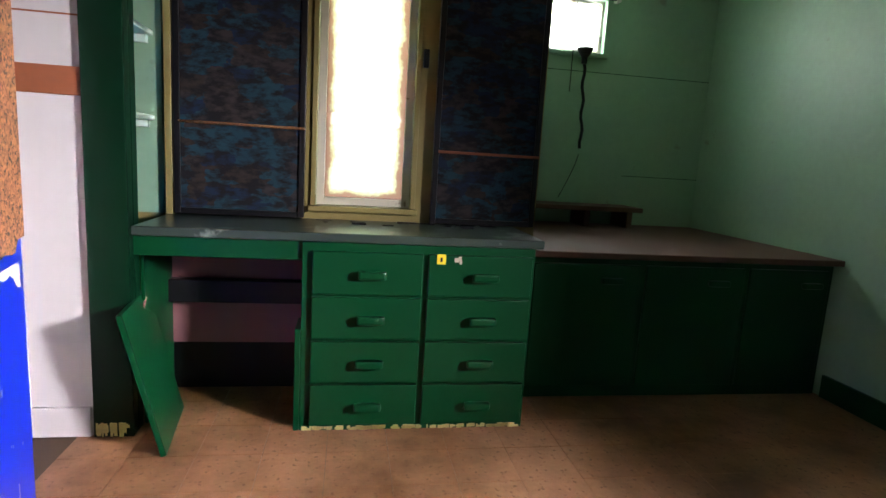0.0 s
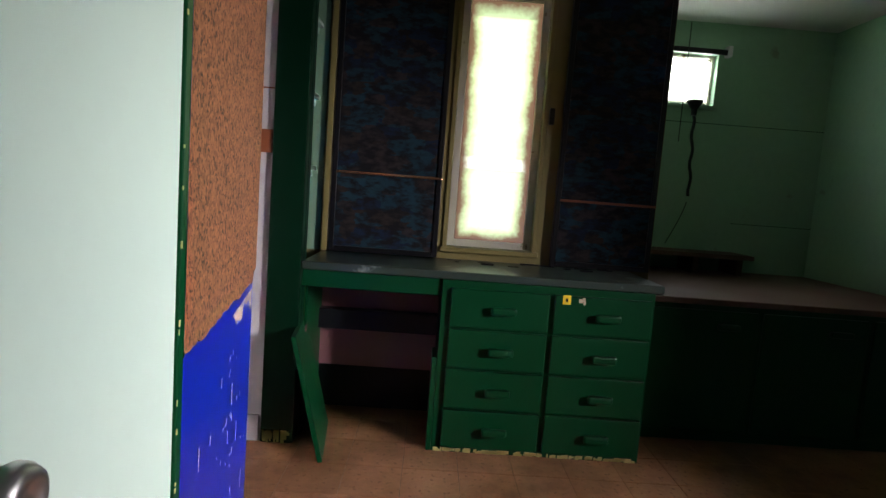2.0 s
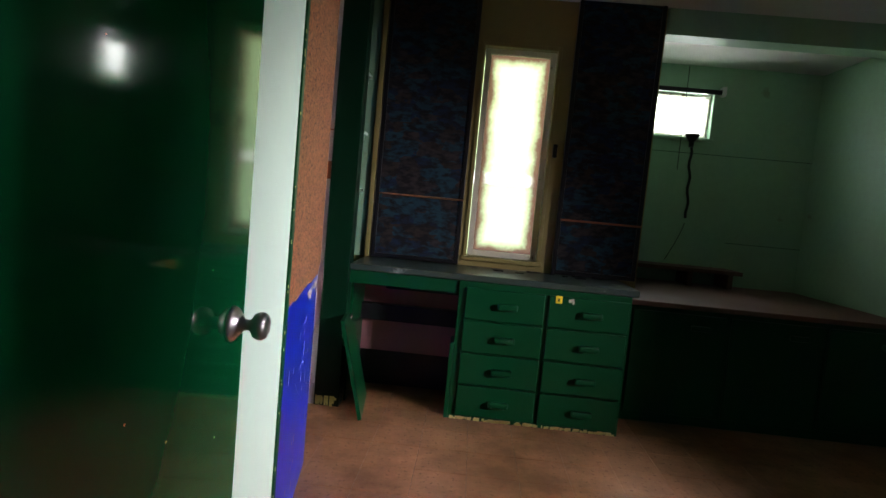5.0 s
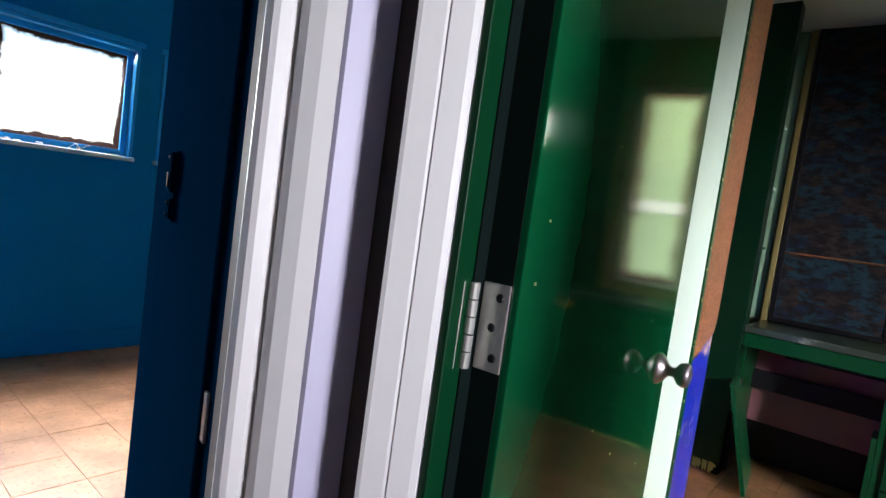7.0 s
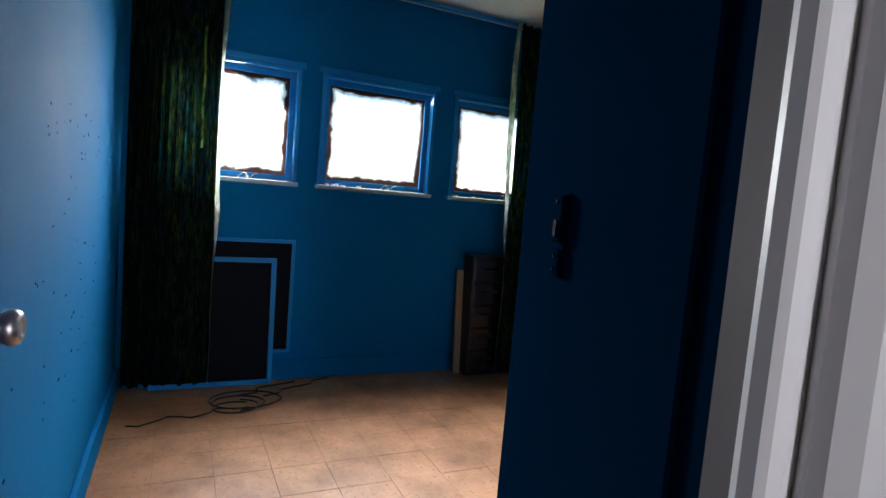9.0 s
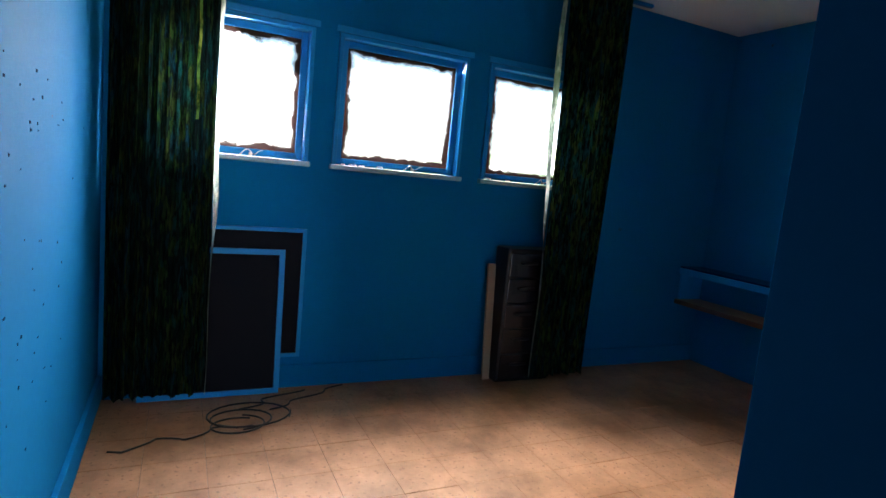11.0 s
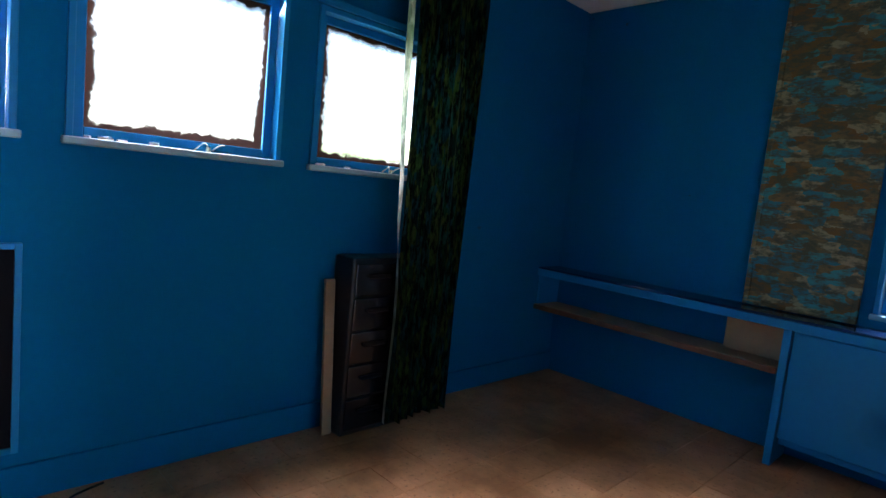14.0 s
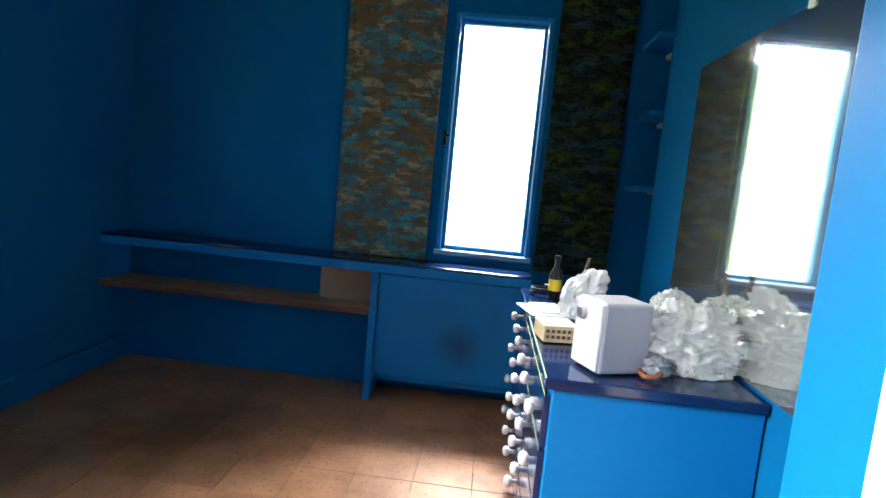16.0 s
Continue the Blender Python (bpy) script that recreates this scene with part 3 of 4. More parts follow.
for z in (0.012, 0.032, 0.112):
    part("screw", lathe([(0.0035, 0), (0.003, -0.002)], "Y", 10), BLACK_MESH, sp, at=pose(0, -0.011 if z < 0.05 else -0.013, z))
sw = thing("latch_keeper", "small metal keeper low on the blue jamb", "latch", pose(-0.21, -0.376, 0.82, 0, 0, -12.6))
part("keeper", box(-0.012, 0.012, -0.006, 0.004, 0, 0.07, 0.002), HINGE, sw)
wb = thing("white_closet_door", "white painted closet door leaf against the blue wall", "door")
part("leaf", box(-0.705, -0.6925, 0.13, 0.66, 0.012, 2.0, 0.003), WHITE, wb)

# ---- green room ----
CORK_Z = 0.835
cork = thing("closet_door", "closet door lined with cork over cobalt blue paint", "door", pose(0.047, 0.962, 0, 0, 0, 9.2))
part("door_leaf", box(-0.034, -0.004, 0, 0.77, 0.012, H - 0.03, 0.002), COBALT, cork)
ragged = bmesh.new()
steps = 40
edge = [CORK_Z + 0.012 * noise.noise(Vector((i * 0.21, 3.1, 0))) + 0.006 * noise.noise(Vector((i * 0.9, 7.7, 0))) + (0.03 if i > 37 else 0) for i in range(steps + 1)]
for i in range(steps):
    ya, yb = 0.768 * i / steps, 0.768 * (i + 1) / steps
    quads = [[(x, y, z) for y, z in ((ya, edge[i]), (yb, edge[i + 1]), (yb, H - 0.032), (ya, H - 0.032))] for x in (0.004, -0.0035)]
    ragged.faces.new([ragged.verts.new(v) for v in quads[0]])
    ragged.faces.new([ragged.verts.new(v) for v in (quads[1][0], quads[1][1], quads[0][1], quads[0][0])])
part("cork_sheet", ragged, CORK, cork, "speckled brown cork sheet with a ragged lower edge")
peel = bmesh.new()
for i in range(16):
    ya, yb = 0.45 + 0.3 * i / 16, 0.45 + 0.3 * (i + 1) / 16
    lo = [CORK_Z - 0.062 + 0.018 * math.sin(y * 31) + 0.01 * math.sin(y * 83) for y in (ya, yb)]
    hi = [CORK_Z - 0.04 + 0.016 * (y - 0.45) / 0.3 for y in (ya, yb)]
    peel.faces.new([peel.verts.new((-0.0032, y, z)) for y, z in ((ya, min(lo[0], hi[0] - 0.002)), (yb, min(lo[1], hi[1] - 0.002)), (yb, hi[1]), (ya, hi[0]))])
part("peeled_patch", peel, PEEL, cork, "peeled pale patch")

structure("trim_board_joint", box(-0.45, -0.24, 2.4375, 2.4395, 1.5, 1.506), BROWN, "fine joint across the white boards", "trim")
strip = thing("wall_strip", "brown wood strip across the white closet wall", "wood strip")
part("strip", box(-0.45, -0.24, 2.43, 2.44, 1.24, 1.335, 0.002), BROWN, strip)
sb = structure("baseboard_closet", box(-0.45, -0.25, 2.425, 2.44, 0, 0.115, 0.003), WHITE_BOARD, "white closet baseboard", "baseboard")

# Darker than GREEN, for the cupboard side alone.
DARKER_GREEN = paint("darker_green_gloss", (0.001, 0.016, 0.007), 0.3, 0.2, 60, 0.08, spec=0.25)
cup = thing("cupboard_side", "tall dark green cupboard side panel", "cupboard")
part("side_panel", box(-0.24, -0.1, 2.42, 2.47, 0, H, 0.004), DARKER_GREEN, cup)
part("return_panel", box(-0.125, -0.1, 2.47, 2.52, 0, H, 0.003), DARKER_GREEN, cup)
for z in (1.19, 1.53, 1.87):
    sh = thing("wall_shelf", "small mint painted niche shelf", "shelf", group="niche shelves")
    part("board", box(-0.5, -0.15, 2.62, GY - 0.02, z, z + 0.02, 0.003), MINT, sh)
    part("bracket", box(-0.45, -0.17, GY - 0.05, GY - 0.02, z - 0.03, z, 0.002), MINT, sh)

desk = thing("built_in_desk", "long dark green built-in desk top, worn", "desk")
part("top", box(-0.1, 1.455, 2.435, GY - 0.002, 0.765, 0.8, 0.006), DESKTOP, desk)
part("apron", box(-0.1, 0.5, 2.455, 2.475, 0.69, 0.765, 0.003), GREEN, desk)
part("side_lining", box(-0.1, -0.088, 2.53, GY - 0.021, 0.0, 0.764, 0.001), GREEN, desk)
# Black backing puts the recess's shade in as colour below the pink panel.
part("shade_backing", box(-0.1, 0.5, GY - 0.02, GY - 0.003, 0.0, 0.765, 0.002), BLACK, desk)
part("back_panel", box(-0.1, 0.5, GY - 0.03, GY - 0.0205, 0.22, 0.7, 0.002), PINK, desk, "faded pink back panel")
# Black bars draw the dark slots in the pink back.
part("dark_slot_bar", box(-0.1, 0.5, GY - 0.09, GY - 0.031, 0.42, 0.52, 0.003), BLACK, desk)
part("dark_slot_bar", box(0.05, 0.5, GY - 0.09, GY - 0.031, 0.62, 0.69, 0.003), BLACK, desk)


def drawer(parent, x0, x1, y, z0, z1):
    d = part("drawer_front", box(x0, x1, y - 0.018, y, z0, z1, 0.004), GREEN, parent)
    cx, cz = (x0 + x1) / 2 + 0.015, (z0 + z1) / 2
    hb = bmesh.new()
    cube(hb, cx - 0.055, cx + 0.055, y - 0.055, y - 0.03, cz - 0.018, cz + 0.018, 0.011)
    cube(hb, cx - 0.035, cx + 0.035, y - 0.032, y - 0.0175, cz - 0.012, cz + 0.012, 0.002)
    part("handle", hb, GREEN, d, "green painted block handle")


blk = thing("drawer_cabinet", "dark green drawer cabinet with eight drawers", "cabinet")
bb = bmesh.new()
cube(bb, 0.5, 1.42, 2.44, GY - 0.006, 0, 0.764, 0.003)
part("body", bb, GREEN, blk)
part("side_edge", box(0.478, 0.5, 2.44, 2.6, 0, 0.42, 0.003), GREEN, blk)
for c0, c1 in ((0.54, 0.962), (0.985, 1.407)):
    for r in range(4):
        drawer(blk, c0, c1, 2.44, 0.03 + r * 0.178, 0.03 + r * 0.178 + 0.168)
st = thing("sticker", "small yellow sticker on a green drawer", "sticker")
part("label_face", box(1.015, 1.05, 2.4195, 2.422, 0.695, 0.735, 0.001), STICKER, st)
part("letter_bar", box(1.028, 1.037, 2.4185, 2.4197, 0.705, 0.722), BLACK, st)
st2 = thing("sticker_remains", "torn pale sticker remains on a green drawer", "sticker")
rb = bmesh.new()
for dx, dz, w in ((0, 0, 0.018), (0.015, 0.006, 0.012), (0.02, -0.008, 0.01)):
    cube(rb, 1.085 + dx, 1.085 + dx + w, 2.42, 2.4215, 0.705 + dz, 0.722 + dz, 0.0005)
part("paper", rb, PEEL, st2)
chips = thing("paint_chips", "yellow old paint showing along the cabinet foot", "paint", kind="stuff")
cb = bmesh.new()
for i in range(90):
    x = random.uniform(0.51, 1.41)
    w, h = random.uniform(0.005, 0.03), random.uniform(0.003, 0.014)
    cube(cb, x, x + w, 2.4385, 2.4405, random.uniform(0, 0.006), 0.006 + h)
for i in range(22):
    x = random.uniform(-0.235, -0.13)
    cube(cb, x, x + random.uniform(0.005, 0.02), 2.4185, 2.4205, random.uniform(0, 0.04), random.uniform(0.045, 0.06))
part("chips", cb, CHIP, chips)

lean = thing("leaning_board", "loose dark green cabinet door leaning on the desk side", "board", pose(0.063, 2.262, 0, 0, -14, 7))
part("board", box(-0.02, 0, 0, 0.4, 0.006, 0.54, 0.003), GREEN, lean)
part("batten", box(-0.032, -0.02, 0.03, 0.37, 0.4, 0.45, 0.002), GREEN, lean)

# cloth-covered panels beside the window


def cloth_panel(x0, x1, y, z0, z1, cloth, seam_z, label, seam_mat):
    p = thing("cloth_panel", label, "panel", group="cloth panels")
    f = bmesh.new()
    for a in ((x0, x0 + 0.025, z0, z1), (x1 - 0.025, x1, z0, z1), (x0 + 0.025, x1 - 0.025, z0, z0 + 0.025)):
        cube(f, a[0], a[1], y - 0.02, y + 0.015, a[2], a[3], 0.003)
    part("frame", f, BLACK if seam_z else cloth, p)
    part("cloth", box(x0 + 0.024, x1 - 0.024, y - 0.012, y + 0.01, z0 + 0.02, z1, 0.002), cloth, p)
    if seam_z:
        part("rail", box(x0 + 0.02, x1, y - 0.024, y - 0.0125, seam_z - 0.006, seam_z + 0.006, 0.003), seam_mat, p)
    return p


cloth_panel(-0.07, 0.47, GY - 0.03, 0.805, H, PRINT_BLUE, 1.195, "dark panel covered in blue printed cloth with a copper rail", BRASS)
cloth_panel(1.04, 1.54, GY - 0.03, 0.805, H, PRINT_BLUE, 1.135, "dark panel covered in blue printed cloth", BROWN)
post = structure("trim_post", box(-0.105, -0.075, GY - 0.05, GY - 0.004, 0.8, H, 0.003), CREAM, "yellowed window post", "trim")
lt = thing("window_latch", "small black metal window latch", "latch")
part("latch", box(0.975, 1.0, GY - 0.03, GY - 0.004, 1.5, 1.58, 0.004), BLACK, lt)
# Dark bars on the desk top stand in for the sill's perforations.
perfs = thing("sill_perforations", "dark bars standing in for perforations along the window sill", "scraps")
for i in range(14):
    x, y = random.uniform(0.5, 1.35), random.uniform(2.72, 2.86)
    part("perforation", box(x, x + random.uniform(0.02, 0.07), y, y + random.uniform(0.004, 0.014), 0.8, 0.803 + random.uniform(0, 0.006)), BLACK, perfs)

# lower counter into the nook
cnt = thing("counter", "dark counter with green doors running into the nook", "counter")
part("top", box(1.457, RX - 0.002, 2.69, FY - 0.002, 0.69, 0.72, 0.005), DARK_WOOD, cnt)
part("front", box(1.425, RX - 0.02, 2.735, 2.76, 0.0, 0.69, 0.003), GREEN, cnt)
for x0, x1 in ((1.52, 2.05), (2.08, 2.6), (2.63, 3.08)):
    d = part("cabinet_door", box(x0, x1, 2.718, 2.735, 0.06, 0.66, 0.004), GREEN, cnt)
    part("handle", box((x0 + x1) / 2 + 0.06, (x0 + x1) / 2 + 0.17, 2.685, 2.717, 0.57, 0.6, 0.009), GREEN, d)
ws = thing("low_shelf", "rough brown plank shelf on the counter", "shelf")
part("plank", box(1.6, 2.58, 3.72, FY - 0.004, 0.83, 0.86, 0.004), DARK_WOOD, ws)
part("support", box(1.62, 1.66, 3.78, FY - 0.004, 0.72, 0.83, 0.003), DARK_WOOD, ws)
part("support", box(2.2, 2.24, 3.78, FY - 0.004, 0.72, 0.83, 0.003), DARK_WOOD, ws)
part("support", box(2.5, 2.54, 3.78, FY - 0.004, 0.72, 0.83, 0.003), DARK_WOOD, ws)
val = thing("window_valance", "dark rail with a bracket above the high window", "rail")
part("rail", box(1.7, 2.37, FY - 0.05, FY - 0.03, 2.2, 2.235, 0.004), BLACK, val)
part("bracket", box(2.36, 2.39, FY - 0.06, FY - 0.0005, 2.19, 2.26, 0.004), STEEL, val)
cord = thing("hanging_lamp_cord", "dark frayed cord hanging from a funnel below the high window", "cord")
part("funnel", lathe([(0.055, 0.0), (0.05, -0.015), (0.02, -0.06), (0.018, -0.1)], "Z", 16), BLACK, cord, at=pose(2.17, 3.96, 1.88))
curve_part("cord", [(2.175 + 0.03 * i / 14 + 0.008 * math.sin(i * 1.3), 3.97, 1.79 - 0.56 * i / 14) for i in range(15)], 0.011, BLACK, cord)
curve_part("thin_wire", [(2.205 - 0.12 * i / 8, 3.99, 1.19 - 0.3 * (i / 8) ** 0.8) for i in range(9)], 0.003, BLACK, cord)
curve_part("wire", [(2.09, 3.97, 2.4 - 0.8 * i / 6) for i in range(7)], 0.003, BLACK, cord)
seams = structure("trim_seams", box(1.6, RX - 0.002, FY - 0.004, FY - 0.001, 1.74, 1.744), GREEN, "fine board joint in the wall", "trim")
structure("trim_seam", box(2.55, RX - 0.002, FY - 0.004, FY - 0.001, 1.06, 1.064), GREEN, "fine board joint in the wall", "trim")

# ---- blue room ----


def curtain(y0, y1, x, z0, z1, label, folds, lit_side, lean_y=0.0, lit_edge=0.03, lit_from=0.1):
    c = thing("curtain", label, "curtain", group="curtains")
    bm = bmesh.new()
    nu, nz = folds * 8, 24
    grid = []
    for j in range(nz + 1):
        f = j / nz
        row = []
        for i in range(nu + 1):
            u = i / nu
            a = u * folds * 2 * math.pi
            amp = 0.022 + 0.012 * math.sin(u * 7) + 0.008 * (1 - f)
            px = x + amp * math.sin(a + 0.5 * math.sin(3 * f + u * 5)) + 0.012 * math.sin(11 * u + 2 * f)
            py = y0 + (y1 - y0) * u + 0.006 * math.sin(2 * a) + lean_y * f * f * (1 - 0.6 * u)
            row.append(bm.verts.new((px, py, z0 + (z1 - z0) * f + 0.01 * math.sin(a * 0.5) * (1 - f))))
        grid.append(row)
    for a, b in zip(grid, grid[1:]):
        for i in range(nu):
            bm.faces.new((a[i], a[i + 1], b[i + 1], b[i]))
    bmesh.ops.solidify(bm, geom=bm.faces[:], thickness=0.003)
    part("cloth", bm, CURTAIN, c, smooth=True)
    # Pale strip along the window edge: light through the cloth, put into colour.
    hb = bmesh.new()
    ye, d = (y1 + 0.002, 1) if lit_side > 0 else (y0 - 0.002, -1)
    rows = []
    for j in range(nz + 1):
        f = j / nz
        # The strip narrows low down, where the window light ends.
        w_ = (lit_edge + 0.01 * math.sin(9 * f + y0)) * min(1, max(0.12, (f - lit_from) / 0.12))
        yy = ye + lean_y * f * f * (1 if d < 0 else 0.4)
        xx = x + 0.01 * math.sin(6 * f)
        rows.append([hb.verts.new((xx + k * 0.012, yy + d * w_ * k / 2 + d * 0.003 * math.sin(23 * f), z0 + (z1 - z0) * f)) for k in range(3)])
    for a, b in zip(rows, rows[1:]):
        for k in range(2):
            hb.faces.new((a[k], a[k + 1], b[k + 1], b[k]))
    bmesh.ops.solidify(hb, geom=hb.faces[:], thickness=0.0015)
    part("lit_edge", hb, LIT_EDGE, c, "pale strip added for window light along the edge", smooth=True)
    return c


left_curtain = curtain(-1.085, -0.655, WX + 0.13, 0.05, 2.38, "long dark green striped curtain reaching to the floor", 11, 1, 0.0, 0.022, 0.3)
curtain(1.185, 1.615, WX + 0.22, 0.05, 2.38, "gathered dark green striped curtain beside the windows", 8, -1, -0.03, 0.05, 0.3)
# Bright yellow-green strip added to draw a slit of light through the curtain.
LIT = fabric_mat("light_slit_cloth", [(0.5, 0.6, 0.05), (0.3, 0.5, 0.1), (0.6, 0.6, 0.1)], 60, 14, (0.05, 0.1, 0.02), 0.85)
gap = bmesh.new()
cols = [[gap.verts.new((WX + 0.185 + 0.004 * math.sin(k), -0.742 + 0.012 * k + 0.003 * math.sin(j * 0.9), 1.36 + 0.045 * j)) for k in range(2)] for j in range(15)]
for a, b in zip(cols, cols[1:]):
    gap.faces.new((a[0], a[1], b[1], b[0]))
part("light_slit", gap, LIT, left_curtain, "bright yellow-green strip added for a slit of light", smooth=True)
rail = thing("curtain_rail", "thin curtain rail under the ceiling", "rail")
part("rail", box(WX + 0.12, WX + 0.15, -1.1, 1.85, 2.385, 2.405, 0.003), BLUE, rail)


def screen(y0, y1, z0, z1, x, label, m, fw):
    s = thing("window_screen", label, "screen", m)
    f = bmesh.new()
    for a in ((y0, y0 + fw, z0, z1), (y1 - fw, y1, z0, z1), (y0 + fw, y1 - fw, z0, z0 + fw), (y0 + fw, y1 - fw, z1 - fw, z1)):
        cube(f, x, x + 0.018, a[0], a[1], a[2], a[3], 0.002)
    part("frame", f, BLUE, s)
    part("mesh_cloth", box(x + 0.006, x + 0.01, y0 + fw * 0.7, y1 - fw * 0.7, z0 + fw * 0.7, z1 - fw * 0.7), BLACK_MESH, s)
    return s


screen(-0.9, -0.18, 0.175, 0.87, 0.004, "dark mesh vent screen set in the blue wall", pose(WX, 0, 0), 0.02)
screen(-0.95, -0.29, 0.004, 0.76, 0.0, "loose blue framed mesh screen leaning on the wall", pose(WX + 0.075, 0, 0, 0, -3.5, 0), 0.028)

WRAP = paint("crumpled_black_plastic", (0.008, 0.008, 0.01), 0.22, 0.3, 14, 1.0, spec=0.5)
tower = thing("drawer_tower", "black plastic drawer tower by the curtain", "drawers")
part("body", box(WX + 0.02, WX + 0.17, 0.98, 1.37, 0, 0.83, 0.012), BLACK, tower)
for i in range(5):
    d = part("drawer", box(WX + 0.17, WX + 0.182, 0.995, 1.355, 0.03 + i * 0.157, 0.178 + i * 0.157, 0.006), WRAP, tower)
    part("handle", lathe([(0.008, -0.06), (0.012, 0), (0.008, 0.06)], "Y", 10), BLACK, d, at=pose(WX + 0.19, 1.12, 0.12 + i * 0.157))
slat = thing("loose_wooden_board", "pale bare wooden slat leaning against the wall", "slat", pose(WX + 0.1, 0.92, 0, 0, -5, 0))
part("slat", box(0, 0.02, 0, 0.05, 0.004, 0.72, 0.003), TAN_WOOD, slat)

DZ = 0.73
bdk = thing("blue_desk_top", "dark blue topped built-in desk, blue painted edge", "desk")
part("top", box(WX + 0.002, -1.06, 2.585, NY - 0.002, DZ - 0.012, DZ, 0.003), NAVY, bdk)
part("edge", box(WX + 0.002, -1.06, 2.58, 2.6, DZ - 0.055, DZ - 0.0125, 0.003), BLUE, bdk)
part("leg", box(-1.86, -1.825, 2.58, NY - 0.002, 0, DZ - 0.056, 0.003), BLUE, bdk)
part("end_board", box(WX + 0.002, WX + 0.018, 2.6, NY - 0.002, 0.48, DZ - 0.0135, 0.002), BLUE, bdk)
cab = thing("desk_cabinet", "blue painted cabinet under the desk", "cabinet")
part("front", box(-1.822, -1.09, 2.605, 2.625, 0.14, 0.665, 0.004), BLUE, cab)
part("body", box(-1.82, -1.09, 2.64, NY - 0.004, 0.1, 0.67, 0.002), BLUE, cab)
part("top_rail", box(-1.822, -1.09, 2.612, 2.64, 0.645, 0.672, 0.002), BLUE, cab)
shl = thing("under_shelf", "bare worn wooden shelf under the desk", "shelf")
part("board", box(WX + 0.002, -1.862, 2.585, NY - 0.004, 0.455, 0.482, 0.004), TAN_WOOD, shl)
part("nosing", box(WX + 0.002, -1.862, 2.572, 2.585, 0.45, 0.48, 0.003), DARK_WOOD, shl)


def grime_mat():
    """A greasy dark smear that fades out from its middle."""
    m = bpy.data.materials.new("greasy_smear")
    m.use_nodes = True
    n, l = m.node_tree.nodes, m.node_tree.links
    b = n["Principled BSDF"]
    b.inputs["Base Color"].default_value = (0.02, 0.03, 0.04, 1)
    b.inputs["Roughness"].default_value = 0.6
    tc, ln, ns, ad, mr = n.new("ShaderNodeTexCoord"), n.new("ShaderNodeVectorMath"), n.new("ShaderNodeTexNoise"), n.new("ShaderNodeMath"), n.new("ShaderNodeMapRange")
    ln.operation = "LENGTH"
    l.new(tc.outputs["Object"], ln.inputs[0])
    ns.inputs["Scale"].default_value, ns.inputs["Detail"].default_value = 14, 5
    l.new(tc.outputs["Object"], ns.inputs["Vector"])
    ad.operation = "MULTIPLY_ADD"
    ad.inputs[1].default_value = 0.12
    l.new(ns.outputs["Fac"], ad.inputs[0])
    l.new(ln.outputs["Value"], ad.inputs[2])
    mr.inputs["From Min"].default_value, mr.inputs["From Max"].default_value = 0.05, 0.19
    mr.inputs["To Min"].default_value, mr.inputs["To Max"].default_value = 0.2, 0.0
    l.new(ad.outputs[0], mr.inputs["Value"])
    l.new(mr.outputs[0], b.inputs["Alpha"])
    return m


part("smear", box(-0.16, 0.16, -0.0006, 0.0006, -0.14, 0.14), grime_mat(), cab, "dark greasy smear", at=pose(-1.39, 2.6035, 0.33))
lt4 = thing("window_catch", "small black metal catch on the blue window frame", "catch")
part("catch_plate", box(-1.586, -1.566, NY - 0.018, NY - 0.001, 1.35, 1.43, 0.003), BLACK, lt4)
part("lever", box(-1.58, -1.55, NY - 0.028, NY - 0.018, 1.395, 1.408, 0.002), BLACK, lt4)
bx = thing("wood_block", "bare plywood piece on the shelf", "wood block")
part("ply", box(-2.17, -1.88, 2.74, 2.77, 0.483, 0.655, 0.003), TAN_WOOD, bx)

cloth_panel(-2.12, -1.62, NY - 0.03, DZ + 0.005, H, PRINT_TEAL, 0, "panel covered in teal and brown printed cloth", BROWN)
# Dark print colours stand for the shade on this angled panel.
cloth_panel(-1.045, -0.67, NY - 0.03, DZ + 0.005, H, PRINT_SHADED, 0, "panel covered in printed cloth, darkened for shade, by the window", BROWN)
for z in (1.2, 1.55, 1.9):
    s = thing("niche_shelf", "blue painted niche shelf", "shelf", group="blue niche shelves")
    part("board", box(-0.62, -0.332, 2.53, NY - 0.004, z, z + 0.025, 0.003), BLUE, s)

# dresser
DX0, DX1, DY0, DY1, RZ = -1.11, -0.565, 1.21, 2.5, 0.69
dr = thing("dresser", "bright blue painted dresser with navy top and white knobs", "dresser")
part("body", box(DX0 + 0.02, DX1, DY0 + 0.01, DY1, 0.0, RZ - 0.03, 0.004), BLUE, dr)
part("top", box(DX0 - 0.005, DX1, DY0 - 0.005, DY1 + 0.02, RZ - 0.03, RZ, 0.005), NAVY, dr, "glossy navy top")
for c in range(3):
    for r in range(4):
        y0, z0 = DY0 + 0.03 + c * 0.425, 0.04 + r * 0.15
        d = part("drawer_front", box(DX0 + 0.002, DX0 + 0.02, y0, y0 + 0.41, z0, z0 + 0.141, 0.003), NAVY, dr)
        for ky in (0.06, 0.29):
            part("knob", lathe([(0.008, 0), (0.008, -0.014), (0.017, -0.02), (0.02, -0.03), (0.016, -0.04), (0.006, -0.043)], "X", 16), WHITE, d, "white round knob", smooth=True, at=pose(DX0 + 0.002, y0 + ky, z0 + 0.085))
mir = thing("wall_mirror", "large frameless old mirror fixed to the blue partition", "mirror")
part("glass", box(-0.568, -0.5605, 1.0, 2.06, RZ + 0.01, 1.67, 0.001), MIRROR, mir)
part("clip", box(-0.572, -0.568, 1.3, 1.33, 1.66, 1.69, 0.001), HINGE, mir)

DZT = RZ + 0.003


